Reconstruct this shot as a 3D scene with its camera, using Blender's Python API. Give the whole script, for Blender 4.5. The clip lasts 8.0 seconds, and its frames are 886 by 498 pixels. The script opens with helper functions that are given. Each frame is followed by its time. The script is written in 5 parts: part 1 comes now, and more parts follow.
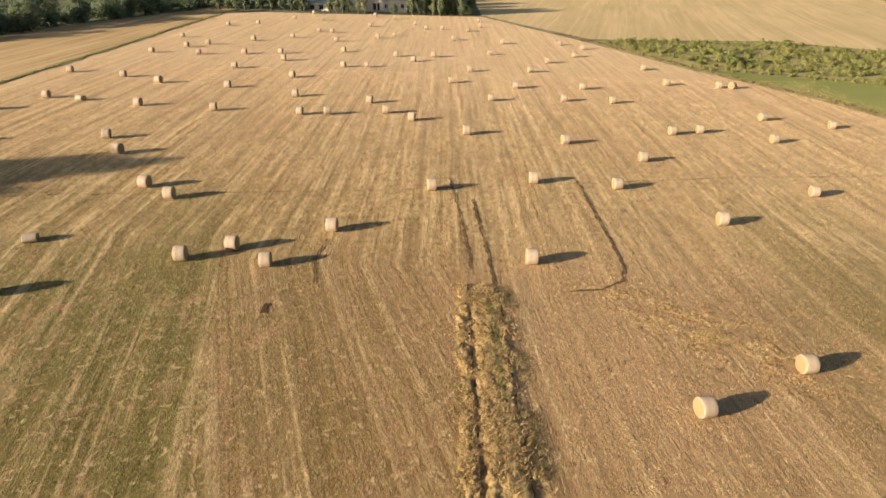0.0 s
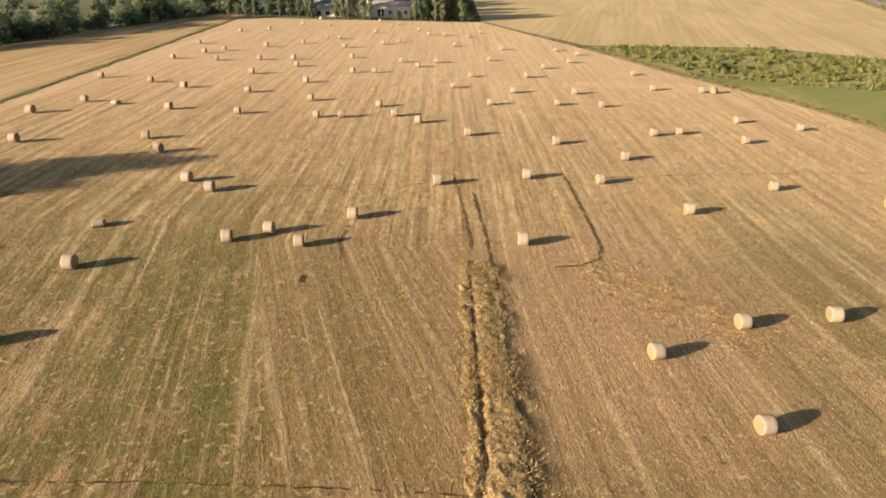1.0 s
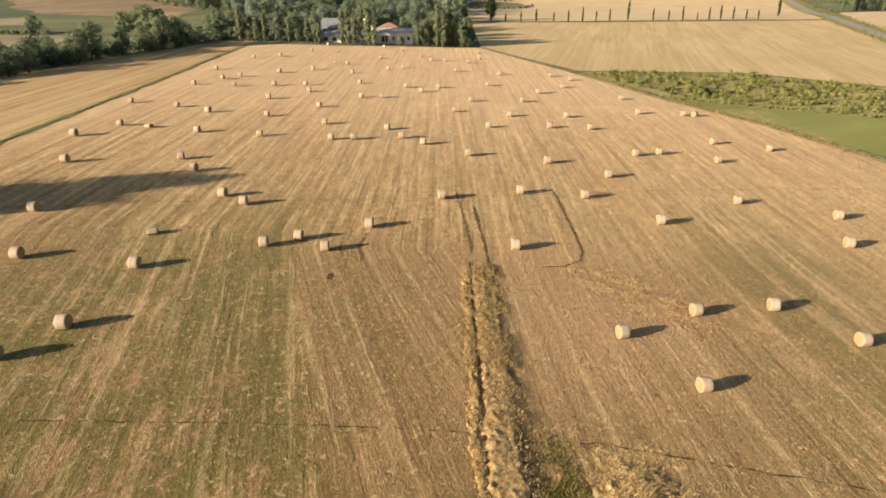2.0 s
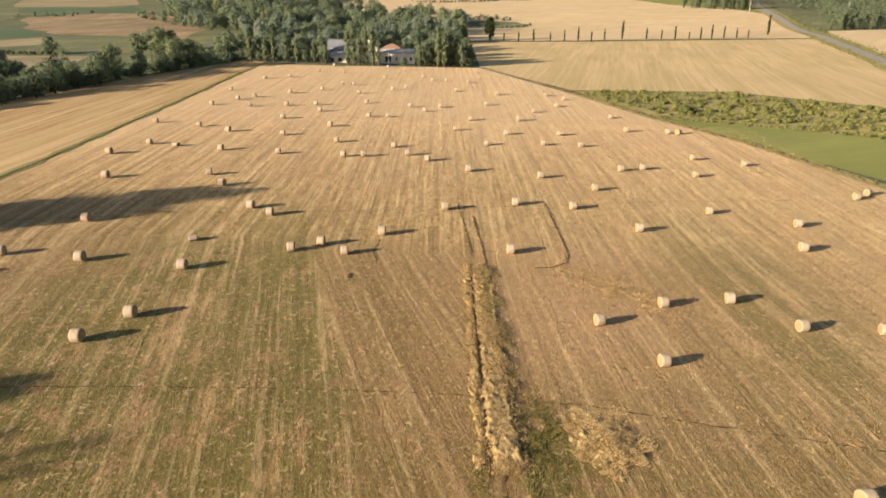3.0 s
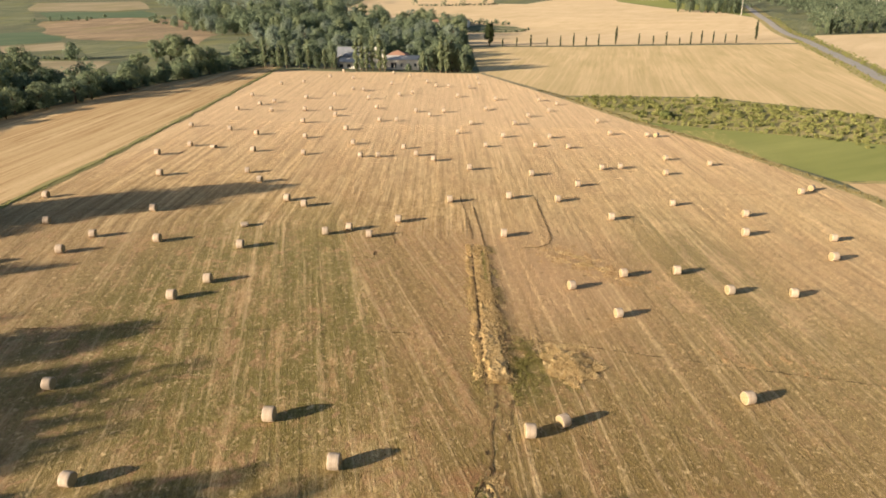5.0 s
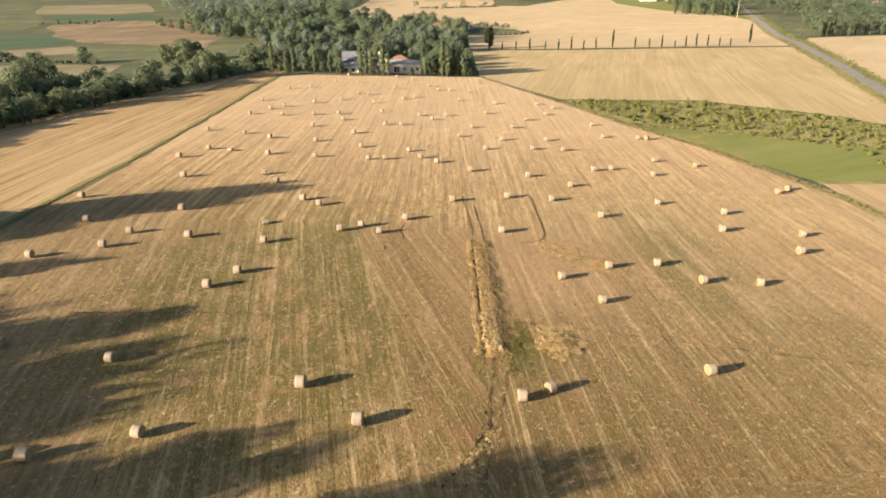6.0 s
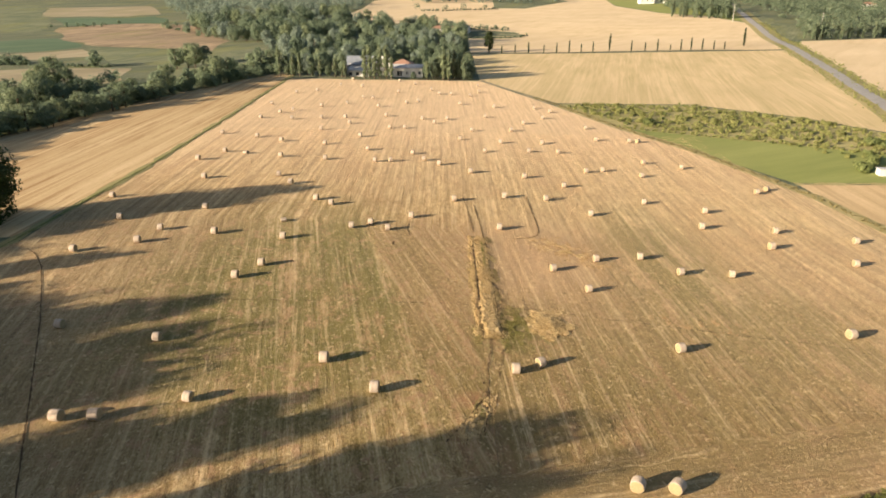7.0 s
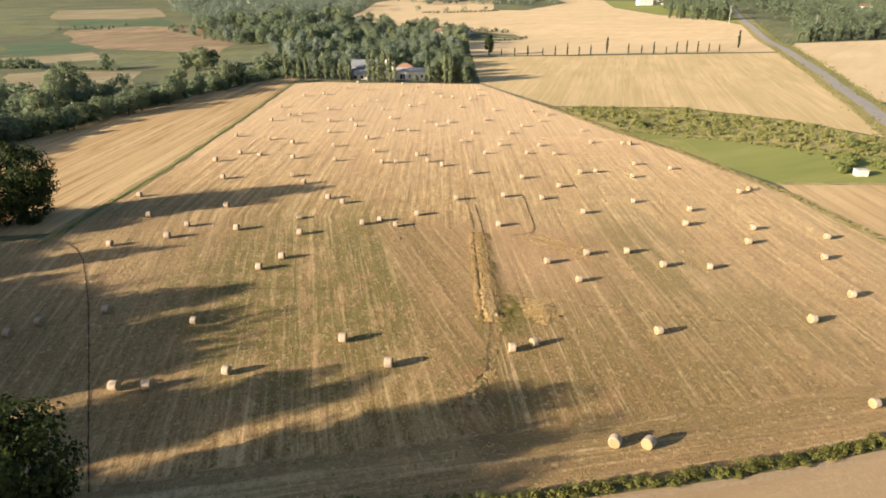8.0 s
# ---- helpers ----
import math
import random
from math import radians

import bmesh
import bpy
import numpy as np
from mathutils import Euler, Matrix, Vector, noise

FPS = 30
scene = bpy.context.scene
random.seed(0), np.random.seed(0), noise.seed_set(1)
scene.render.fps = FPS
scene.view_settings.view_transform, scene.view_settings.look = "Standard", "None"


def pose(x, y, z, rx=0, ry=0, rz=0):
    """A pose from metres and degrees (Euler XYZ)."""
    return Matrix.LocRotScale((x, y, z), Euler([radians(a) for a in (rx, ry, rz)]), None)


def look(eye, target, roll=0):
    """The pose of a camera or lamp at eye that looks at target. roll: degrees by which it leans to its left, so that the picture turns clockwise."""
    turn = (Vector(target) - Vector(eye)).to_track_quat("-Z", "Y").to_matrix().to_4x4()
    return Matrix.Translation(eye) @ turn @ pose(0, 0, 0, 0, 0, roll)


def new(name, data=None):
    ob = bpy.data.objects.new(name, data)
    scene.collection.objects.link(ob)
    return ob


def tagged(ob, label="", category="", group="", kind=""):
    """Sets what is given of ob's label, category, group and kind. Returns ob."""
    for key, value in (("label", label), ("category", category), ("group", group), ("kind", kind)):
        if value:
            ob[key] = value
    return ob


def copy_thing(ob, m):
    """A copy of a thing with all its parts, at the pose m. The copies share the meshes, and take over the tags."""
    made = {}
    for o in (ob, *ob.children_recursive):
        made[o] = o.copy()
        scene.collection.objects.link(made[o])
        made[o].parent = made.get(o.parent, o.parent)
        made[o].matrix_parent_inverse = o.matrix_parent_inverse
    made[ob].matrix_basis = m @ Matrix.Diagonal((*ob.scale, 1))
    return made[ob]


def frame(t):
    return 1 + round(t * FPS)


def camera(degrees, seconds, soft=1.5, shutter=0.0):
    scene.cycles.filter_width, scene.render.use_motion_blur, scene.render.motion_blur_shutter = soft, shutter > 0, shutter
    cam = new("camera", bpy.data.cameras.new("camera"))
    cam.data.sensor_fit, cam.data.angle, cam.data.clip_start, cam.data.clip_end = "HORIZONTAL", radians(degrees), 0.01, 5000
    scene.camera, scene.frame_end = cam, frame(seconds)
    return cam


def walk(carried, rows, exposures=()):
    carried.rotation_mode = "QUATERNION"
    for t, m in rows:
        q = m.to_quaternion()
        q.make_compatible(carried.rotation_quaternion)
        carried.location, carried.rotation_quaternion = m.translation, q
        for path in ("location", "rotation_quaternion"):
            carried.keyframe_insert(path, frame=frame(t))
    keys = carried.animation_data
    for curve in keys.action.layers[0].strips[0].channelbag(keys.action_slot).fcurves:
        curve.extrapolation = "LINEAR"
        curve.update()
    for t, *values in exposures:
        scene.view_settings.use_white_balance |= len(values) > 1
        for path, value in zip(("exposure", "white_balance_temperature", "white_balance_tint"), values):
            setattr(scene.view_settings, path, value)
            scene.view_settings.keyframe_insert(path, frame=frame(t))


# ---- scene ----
from mathutils import geometry as mathutils_geometry

cam = camera(66.9, 8.0, soft=1.75)
# seconds, x, y, z, yaw, pitch, lean
FLIGHT = [
    (0.0, -0.05, 0.12, 20.98, -0.02, -24.31, 0.26),
    (0.5, -0.24, -4.15, 22.11, -0.02, -24.32, 0.26),
    (1.0, -0.42, -8.71, 23.32, 0.03, -24.23, 0.29),
    (1.1, -0.46, -9.65, 23.58, 0.03, -24.12, 0.29),
    (1.5, -0.64, -13.44, 24.63, 0.02, -23.44, 0.27),
    (1.7, -0.73, -15.38, 25.18, 0.02, -23.14, 0.26),
    (2.8, -1.24, -26.15, 28.28, 0.03, -21.52, 0.15),
    (3.0, -1.33, -28.01, 28.79, 0.03, -21.45, 0.13),
    (3.5, -1.49, -32.44, 29.89, 0.04, -21.45, 0.13),
    (4.0, -1.67, -36.62, 30.98, 0.04, -21.49, 0.13),
    (4.5, -1.91, -40.92, 32.04, 0.03, -21.50, 0.15),
    (6.0, -2.57, -54.40, 36.09, 0.09, -21.56, 0.05),
    (6.5, -2.83, -59.30, 37.63, 0.08, -21.57, 0.09),
    (7.0, -3.03, -63.86, 39.07, 0.09, -21.59, 0.10),
    (7.5, -3.31, -68.94, 40.65, 0.12, -21.60, 0.07),
    (8.0, -3.54, -73.28, 41.99, 0.14, -21.65, 0.03),
]


def flown(x, y, z, yaw, pitch, lean):
    a, b = radians(yaw), radians(pitch)
    way = Vector((-math.sin(a) * math.cos(b), math.cos(a) * math.cos(b), math.sin(b)))
    eye = Vector((x, y, z))
    return look(eye, eye + way, lean)


walk(cam, [(t, flown(*row)) for t, *row in FLIGHT], [(0.0, 1.07, 6650, 10), (4.5, 1.19, 6550, 10), (8.0, 1.38, 6350, 10)])

# ---- sky and sun ----
SHADOW_WAY, SUN_HEIGHT = 27.5, 15.0
world = bpy.data.worlds.new("evening_sky")
scene.world = world
world.use_nodes = True
sky = world.node_tree.nodes.new("ShaderNodeTexSky")
sky.sky_type, sky.sun_disc = "NISHITA", False
sky.sun_elevation, sky.sun_rotation = radians(SUN_HEIGHT), radians(270 - SHADOW_WAY)
sky.dust_density = 2.0
world.node_tree.links.new(sky.outputs[0], world.node_tree.nodes["Background"].inputs[0])
world.node_tree.nodes["Background"].inputs[1].default_value = 0.053

sun = new("sun", bpy.data.lights.new("sun", "SUN"))
sun.data.energy, sun.data.angle, sun.data.color = 5.0, radians(0.6), (1.0, 0.81, 0.58)
sun.matrix_basis = pose(-200, -100, 80, 90 - SUN_HEIGHT, 0, SHADOW_WAY - 90)

# ---- materials ----


class Nodes:
    """A short way to write node materials."""

    def __init__(self, name, rough=0.85):
        self.mat = bpy.data.materials.new(name)
        self.mat.use_nodes = True
        self.tree = self.mat.node_tree
        self.bsdf = self.tree.nodes["Principled BSDF"]
        self.bsdf.inputs["Roughness"].default_value = rough
        self.bsdf.inputs["Specular IOR Level"].default_value = 0.2

    def put(self, socket, value):
        if isinstance(value, bpy.types.NodeSocket):
            self.tree.links.new(value, socket)
        elif isinstance(value, tuple) and len(value) == 3 and socket.type == "RGBA":
            socket.default_value = (*value, 1.0)
        else:
            socket.default_value = value

    def place(self, sx=1.0, sy=1.0, sz=1.0, turn=0.0, own=False):
        """The place in the world, or in the thing itself, turned and then stretched."""
        out = self.tree.nodes.new("ShaderNodeTexCoord" if own else "ShaderNodeNewGeometry").outputs["Object" if own else "Position"]
        for key, value in (("Rotation", (0, 0, radians(turn))), ("Scale", (sx, sy, sz))):
            m = self.tree.nodes.new("ShaderNodeMapping")
            m.inputs[key].default_value = value
            self.put(m.inputs["Vector"], out)
            out = m.outputs[0]
        return out

    def blend(self, f, a, b):
        n = self.tree.nodes.new("ShaderNodeMix")
        for k, v in enumerate((f, None, a, b)):
            if v is not None:
                self.put(n.inputs[k], v)
        return n.outputs[0]

    def noise(self, where, scale=1.0, detail=3.0, rough=0.55, warp=0.0):
        n = self.tree.nodes.new("ShaderNodeTexNoise")
        n.inputs["Scale"].default_value, n.inputs["Detail"].default_value = scale, detail
        n.inputs["Roughness"].default_value, n.inputs["Distortion"].default_value = rough, warp
        self.put(n.inputs["Vector"], where)
        return n.outputs[0]

    def math(self, kind, a, b=0.0, clamp=False):
        n = self.tree.nodes.new("ShaderNodeMath")
        n.operation, n.use_clamp = kind, clamp
        self.put(n.inputs[0], a)
        self.put(n.inputs[1], b)
        return n.outputs[0]

    def span(self, v, a, b, c=0.0, d=1.0):
        n = self.tree.nodes.new("ShaderNodeMapRange")
        n.interpolation_type = "SMOOTHSTEP"
        self.put(n.inputs[0], v)
        for i, w in enumerate((a, b, c, d)):
            n.inputs[i + 1].default_value = w
        return n.outputs[0]

    def ramp(self, v, *stops):
        n = self.tree.nodes.new("ShaderNodeValToRGB")
        e = n.color_ramp.elements
        while len(e) < len(stops):
            e.new(0.5)
        for s, (at, c) in zip(e, stops):
            s.position, s.color = at, (*c, 1.0)
        self.put(n.inputs[0], v)
        return n.outputs[0]

    def mix(self, f, a, b, kind="MIX"):
        n = self.tree.nodes.new("ShaderNodeMix")
        n.data_type, n.blend_type = "RGBA", kind
        self.put(n.inputs[0], f)
        self.put(n.inputs[6], a)
        self.put(n.inputs[7], b)
        return n.outputs[2]

    def axis(self, k):
        geo = self.tree.nodes.new("ShaderNodeNewGeometry")
        s = self.tree.nodes.new("ShaderNodeSeparateXYZ")
        self.put(s.inputs[0], geo.outputs["Position"])
        return s.outputs[k]

    def island(self):
        return self.tree.nodes.new("ShaderNodeNewGeometry").outputs["Random Per Island"]

    def each(self):
        return self.tree.nodes.new("ShaderNodeObjectInfo").outputs["Random"]

    def patch(self, x, y, rx, ry, soft=0.5):
        """One inside an ellipse of the plan, fading to nothing round it."""
        dx = self.math("DIVIDE", self.math("SUBTRACT", self.axis(0), x), rx)
        dy = self.math("DIVIDE", self.math("SUBTRACT", self.axis(1), y), ry)
        r = self.math("SQRT", self.math("ADD", self.math("MULTIPLY", dx, dx), self.math("MULTIPLY", dy, dy)))
        return self.span(r, 1 + soft, 1 - soft)

    def bump(self, height, strength=0.5, distance=0.05):
        n = self.tree.nodes.new("ShaderNodeBump")
        n.inputs["Strength"].default_value, n.inputs["Distance"].default_value = strength, distance
        self.put(n.inputs["Height"], height)
        self.put(self.bsdf.inputs["Normal"], n.outputs[0])

    def fuzz(self, weight, rough=0.5, tint=(1.0, 0.86, 0.62)):
        """The brightening of a fibrous surface at a shallow angle."""
        self.bsdf.inputs["Sheen Weight"].default_value, self.bsdf.inputs["Sheen Roughness"].default_value = weight, rough
        self.put(self.bsdf.inputs["Sheen Tint"], tint)

    def done(self, colour):
        self.put(self.bsdf.inputs["Base Color"], colour)
        return self.mat


def stubble_colour(n):
    """Cut cereal stubble: long drilled rows in the ways the machine drove, pale chaff, bare soil and weeds growing through. Returns colour and relief."""
    x, y = n.axis(0), n.axis(1)
    stray = n.math("MULTIPLY", n.math("SUBTRACT", n.noise(n.place(), 0.25, 3), 0.5), 2.4)

    def bent(slope, start):
        """The distance across rows that run straight north of start and lean off south of it."""
        return n.math("SUBTRACT", x, n.math("MULTIPLY", n.math("MAXIMUM", n.math("SUBTRACT", start, y), 0.0), slope))

    seam = n.math("ADD", n.math("ADD", x, n.math("MULTIPLY", y, 0.245)), n.math("ADD", stray, 5.2))
    middle = n.math("MULTIPLY", n.span(seam, -0.6, 0.6), n.span(y, 52, 40))
    u = n.blend(n.span(x, 1.7, 1.9), n.blend(n.span(seam, -0.2, 0.2), bent(0.2, 48.0), bent(0.32, 44.0)), bent(0.07, 40.0))
    edge = n.math("ADD", n.math("SUBTRACT", y, n.math("MULTIPLY", x, 0.2476)), 27.5)
    edge = n.math("MULTIPLY", n.span(n.math("ADD", edge, stray), 10.0, 8.0), n.span(x, -45, -32))
    round_u = n.math("ADD", n.math("MULTIPLY", x, 0.242), n.math("MULTIPLY", y, -0.970))
    round_v = n.math("ADD", n.math("MULTIPLY", x, 0.970), n.math("MULTIPLY", y, 0.242))
    wave = n.math("MULTIPLY", n.math("SUBTRACT", n.noise(n.place(1, 0.3, 1), 0.25, 3, 0.5), 0.5), 0.5)
    across = n.tree.nodes.new("ShaderNodeCombineXYZ")
    n.put(across.inputs[0], n.math("ADD", n.blend(edge, u, round_u), wave))
    n.put(across.inputs[1], n.blend(edge, y, round_v))

    def rows(su, sv, detail, rough):
        m = n.tree.nodes.new("ShaderNodeMapping")
        m.inputs["Scale"].default_value = (su, sv, 1.0)
        n.put(m.inputs["Vector"], across.outputs[0])
        return n.noise(m.outputs[0], 1.0, detail, rough)

    lanes, lines, drill, fine = rows(0.42, 0.010, 3, 0.6), rows(1.05, 0.014, 3, 0.6), rows(2.6, 0.05, 3, 0.65), rows(5.0, 1.6, 4, 0.72)
    broken = rows(1.0, 0.16, 4, 0.7)
    straw = n.noise(n.place(1, 0.5, 1), 7.0, 5, 0.75, 0.6)
    grain = n.noise(n.place(1, 1, 1), 2.2, 5, 0.75)
    blot = n.noise(n.place(1, 0.6, 1), 0.07, 4, 0.6, 0.5)
    tufts = n.noise(n.place(1, 0.6, 1), 1.5, 5, 0.75, 0.5)
    tone = n.math("ADD", n.math("ADD", n.math("MULTIPLY", lines, 0.20), n.math("MULTIPLY", broken, 0.18)), n.math("ADD", n.math("MULTIPLY", fine, 0.20), n.math("ADD", n.math("MULTIPLY", straw, 0.14), n.math("ADD", n.math("MULTIPLY", drill, 0.10), n.math("MULTIPLY", tufts, 0.20)))))
    c = n.ramp(n.span(tone, 0.405, 0.59), (0.0, (0.13, 0.076, 0.029)), (0.3, (0.28, 0.174, 0.070)), (0.6, (0.46, 0.312, 0.142)), (1.0, (0.70, 0.515, 0.28)))
    # bare reddish soil, thin straw and a smoother, paler far half
    c = n.mix(n.span(blot, 0.46, 0.66, 0, 0.45), c, (0.31, 0.175, 0.080))
    c = n.mix(n.math("MULTIPLY", n.patch(17, 34.5, 7, 7, 0.6), n.span(grain, 0.32, 0.52, 0.15, 0.9)), c, (0.21, 0.095, 0.034))
    c = n.mix(n.math("MULTIPLY", n.patch(16, 35, 14, 12, 0.5), n.span(tufts, 0.35, 0.6, 0.15, 0.5)), c, (0.43, 0.235, 0.125))
    c = n.mix(n.math("MULTIPLY", middle, n.span(broken, 0.34, 0.6, 0.3, 0.72)), c, (0.255, 0.142, 0.067))
    c = n.mix(n.math("MULTIPLY", n.patch(10, 36, 8, 18, 0.6), 0.35), c, (0.56, 0.37, 0.21))
    c = n.mix(n.math("MULTIPLY", n.patch(50, 40, 36, 46, 0.6), n.span(grain, 0.3, 0.7, 0.25, 0.6)), c, (0.63, 0.465, 0.265))
    # darker brown left side, which also deepens the edge oaks' shade in the colour
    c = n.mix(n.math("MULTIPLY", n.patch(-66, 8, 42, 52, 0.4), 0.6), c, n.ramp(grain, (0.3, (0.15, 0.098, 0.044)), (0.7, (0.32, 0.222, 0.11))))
    c = n.mix(n.math("MULTIPLY", edge, 0.5), c, n.ramp(grain, (0.3, (0.23, 0.155, 0.073)), (0.7, (0.42, 0.30, 0.155))))
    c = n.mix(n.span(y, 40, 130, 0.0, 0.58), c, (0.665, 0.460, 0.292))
    # weeds in bands along the rows
    weeds = n.math("MAXIMUM", n.math("MULTIPLY", n.patch(-22, 20, 22, 34, 0.5), n.span(seam, 1.5, -1.5, 0.5, 1.0)), n.math("MULTIPLY", n.patch(31, 31, 9, 26, 0.7), 0.75))
    weeds = n.math("MAXIMUM", weeds, n.math("MULTIPLY", n.patch(-26, 46, 15, 14, 0.6), 0.6))
    weeds = n.math("MAXIMUM", weeds, n.math("MULTIPLY", n.patch(4, -3, 44, 18, 0.7), 0.62))
    weeds = n.math("MAXIMUM", weeds, n.math("MULTIPLY", n.patch(36, 10, 20, 16, 0.7), 0.62))
    weeds = n.math("MAXIMUM", weeds, n.math("MULTIPLY", n.patch(6.5, 8, 5, 6, 0.6), 1.0))
    weeds = n.math("MAXIMUM", weeds, n.math("MULTIPLY", n.patch(5, 70, 70, 50, 0.8), 0.16))
    growth = n.math("ADD", n.math("ADD", n.math("MULTIPLY", lanes, 0.55), n.math("MULTIPLY", broken, -0.35)), n.math("ADD", n.math("MULTIPLY", tufts, 0.5), n.math("MULTIPLY", n.noise(n.place(1, 0.5, 1), 0.22, 4, 0.6), 0.55)))
    green = n.math("MULTIPLY", weeds, n.span(growth, 0.47, 0.64), True)
    leaf = n.ramp(straw, (0.3, (0.045, 0.048, 0.008)), (0.55, (0.138, 0.128, 0.022)), (0.75, (0.32, 0.252, 0.068)))
    c = n.mix(n.math("MULTIPLY", green, 0.85), c, leaf)
    # pinkish crumbs of bare earth among the weeds
    crumbs = n.noise(n.place(1, 0.7, 1), 0.55, 5, 0.75, 0.8)
    c = n.mix(n.math("MULTIPLY", n.span(y, 60, 40), n.math("MULTIPLY", n.span(x, 4, 0, 0.4, 1.0), n.span(crumbs, 0.52, 0.66, 0.0, 0.75))), c, n.ramp(straw, (0.3, (0.25, 0.132, 0.064)), (0.7, (0.52, 0.32, 0.18))))
    c = n.mix(n.math("MULTIPLY", n.patch(0.2, -6.4, 2.0, 1.5, 0.5), n.span(grain, 0.35, 0.55, 0.2, 0.85)), c, (0.30, 0.155, 0.075))
    # straight pale and dark lines left by the wheels and the drill
    seen = n.math("MULTIPLY", n.math("MULTIPLY", n.span(y, 60, 160, 1.0, 0.6), n.span(n.noise(n.place(0.12, 0.03, 1), 1, 3, 0.6), 0.34, 0.60, 0.35, 1.0)), n.span(tufts, 0.38, 0.58, 0.2, 1.0))
    seen = n.math("MULTIPLY", seen, n.math("MULTIPLY", n.span(broken, 0.36, 0.56, 0.5, 1.0), n.blend(n.math("MULTIPLY", n.span(x, 2.4, 1.2), n.span(y, 60, 40)), 1.0, 0.72)))
    c = n.mix(n.math("MULTIPLY", seen, n.span(lines, 0.55, 0.65, 0.0, 0.72)), c, (0.70, 0.52, 0.29))
    c = n.mix(n.math("MULTIPLY", seen, n.span(drill, 0.56, 0.67, 0.0, 0.65)), c, (0.68, 0.50, 0.27))
    c = n.mix(n.math("MULTIPLY", seen, n.span(lines, 0.44, 0.34, 0.0, 0.5)), c, (0.14, 0.085, 0.034))
    c = n.mix(n.math("MULTIPLY", seen, n.span(drill, 0.43, 0.33, 0.0, 0.5)), c, (0.16, 0.098, 0.042))
    # clumps of chaff and dark clods
    c = n.mix(n.math("MULTIPLY", n.span(y, 70, 20), n.span(n.noise(n.place(1, 0.8, 1), 1.9, 5, 0.7, 1.0), 0.55, 0.67, 0.0, 0.7)), c, (0.70, 0.52, 0.285))
    c = n.mix(n.span(n.noise(n.place(1, 0.7, 1), 2.2, 5, 0.7, 0.6), 0.57, 0.67, 0.0, 0.72), c, (0.12, 0.074, 0.029))
    relief = n.math("ADD", n.math("MULTIPLY", n.math("ADD", fine, drill), 0.6), n.math("ADD", n.math("ADD", straw, n.math("MULTIPLY", tufts, 1.3)), n.math("ADD", lines, broken)))
    return c, relief


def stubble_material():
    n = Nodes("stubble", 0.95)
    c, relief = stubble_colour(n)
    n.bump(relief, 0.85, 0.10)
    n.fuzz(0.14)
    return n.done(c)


def stalk_material():
    """Standing stalks: the tone of their strip of field, each a little lighter or darker."""
    n = Nodes("stubble_stalks", 0.85)
    c, _ = stubble_colour(n)
    tone = n.ramp(n.island(), (0.0, (0.20, 0.125, 0.055)), (0.45, (0.42, 0.285, 0.145)), (1.0, (0.66, 0.485, 0.265)))
    return n.done(n.mix(0.4, n.mix(1.0, c, (1.35, 1.32, 1.28), "MULTIPLY"), tone))


def crop_material(name, dark, mid, light, turn=0.0, width=1.0, weeds=0.0, relief=0.08, lines=0.0):
    """A field seen from afar: lines of the drill or the mower, patches and grain."""
    n = Nodes(name, 0.95)
    rows = n.noise(n.place(0.55 / width, 0.02, 1, turn), 1, 3, 0.6, 0.2)
    wide = n.noise(n.place(0.09 / width, 0.008, 1, turn), 1, 2, 0.5)
    blot = n.noise(n.place(1, 0.4, 1, turn), 0.05, 5, 0.6, 0.5)
    grain = n.noise(n.place(1, 1, 1), 1.6, 5, 0.75)
    c = n.ramp(rows, (0.32, dark), (0.5, mid), (0.68, light))
    c = n.mix(0.5, c, n.ramp(wide, (0.35, dark), (0.55, mid), (0.7, light)))
    c = n.mix(n.span(blot, 0.35, 0.7, 0, 0.6), c, mid)
    c = n.mix(n.span(grain, 0.4, 0.75, 0, 0.3), c, dark)
    if lines:
        thin = n.noise(n.place(0.85, 0.007, 1, turn), 1, 2, 0.6)
        short = n.noise(n.place(0.8, 0.05, 1, turn), 1, 3, 0.6)
        seen = n.span(n.noise(n.place(), 0.03, 3), 0.36, 0.58)
        c = n.mix(n.math("MULTIPLY", seen, n.span(thin, 0.54, 0.64, 0, lines)), c, dark)
        c = n.mix(n.math("MULTIPLY", seen, n.span(short, 0.56, 0.66, 0, lines)), c, dark)
        c = n.mix(n.span(thin, 0.44, 0.34, 0, lines), c, light)
    if weeds:
        c = n.mix(n.span(blot, 0.5, 0.62, 0, weeds), c, (0.20, 0.20, 0.06))
    n.bump(grain, 0.6, relief)
    return n.done(c)


def soil_material(name, dark, light):
    n = Nodes(name, 0.95)
    g = n.noise(n.place(1, 1, 1), 3.0, 5, 0.7)
    n.bump(g, 0.6, 0.08)
    return n.done(n.ramp(g, (0.3, dark), (0.7, light)))


def straw_material(name, dark, mid, light):
    """Loose straw or stubble stalks, each of its own tone."""
    n = Nodes(name, 0.8)
    c = n.ramp(n.island(), (0.0, dark), (0.45, mid), (1.0, light))
    big = n.noise(n.place(1, 0.4, 1), 0.6, 3)
    return n.done(n.mix(n.span(big, 0.35, 0.7, 0, 0.4), c, dark))


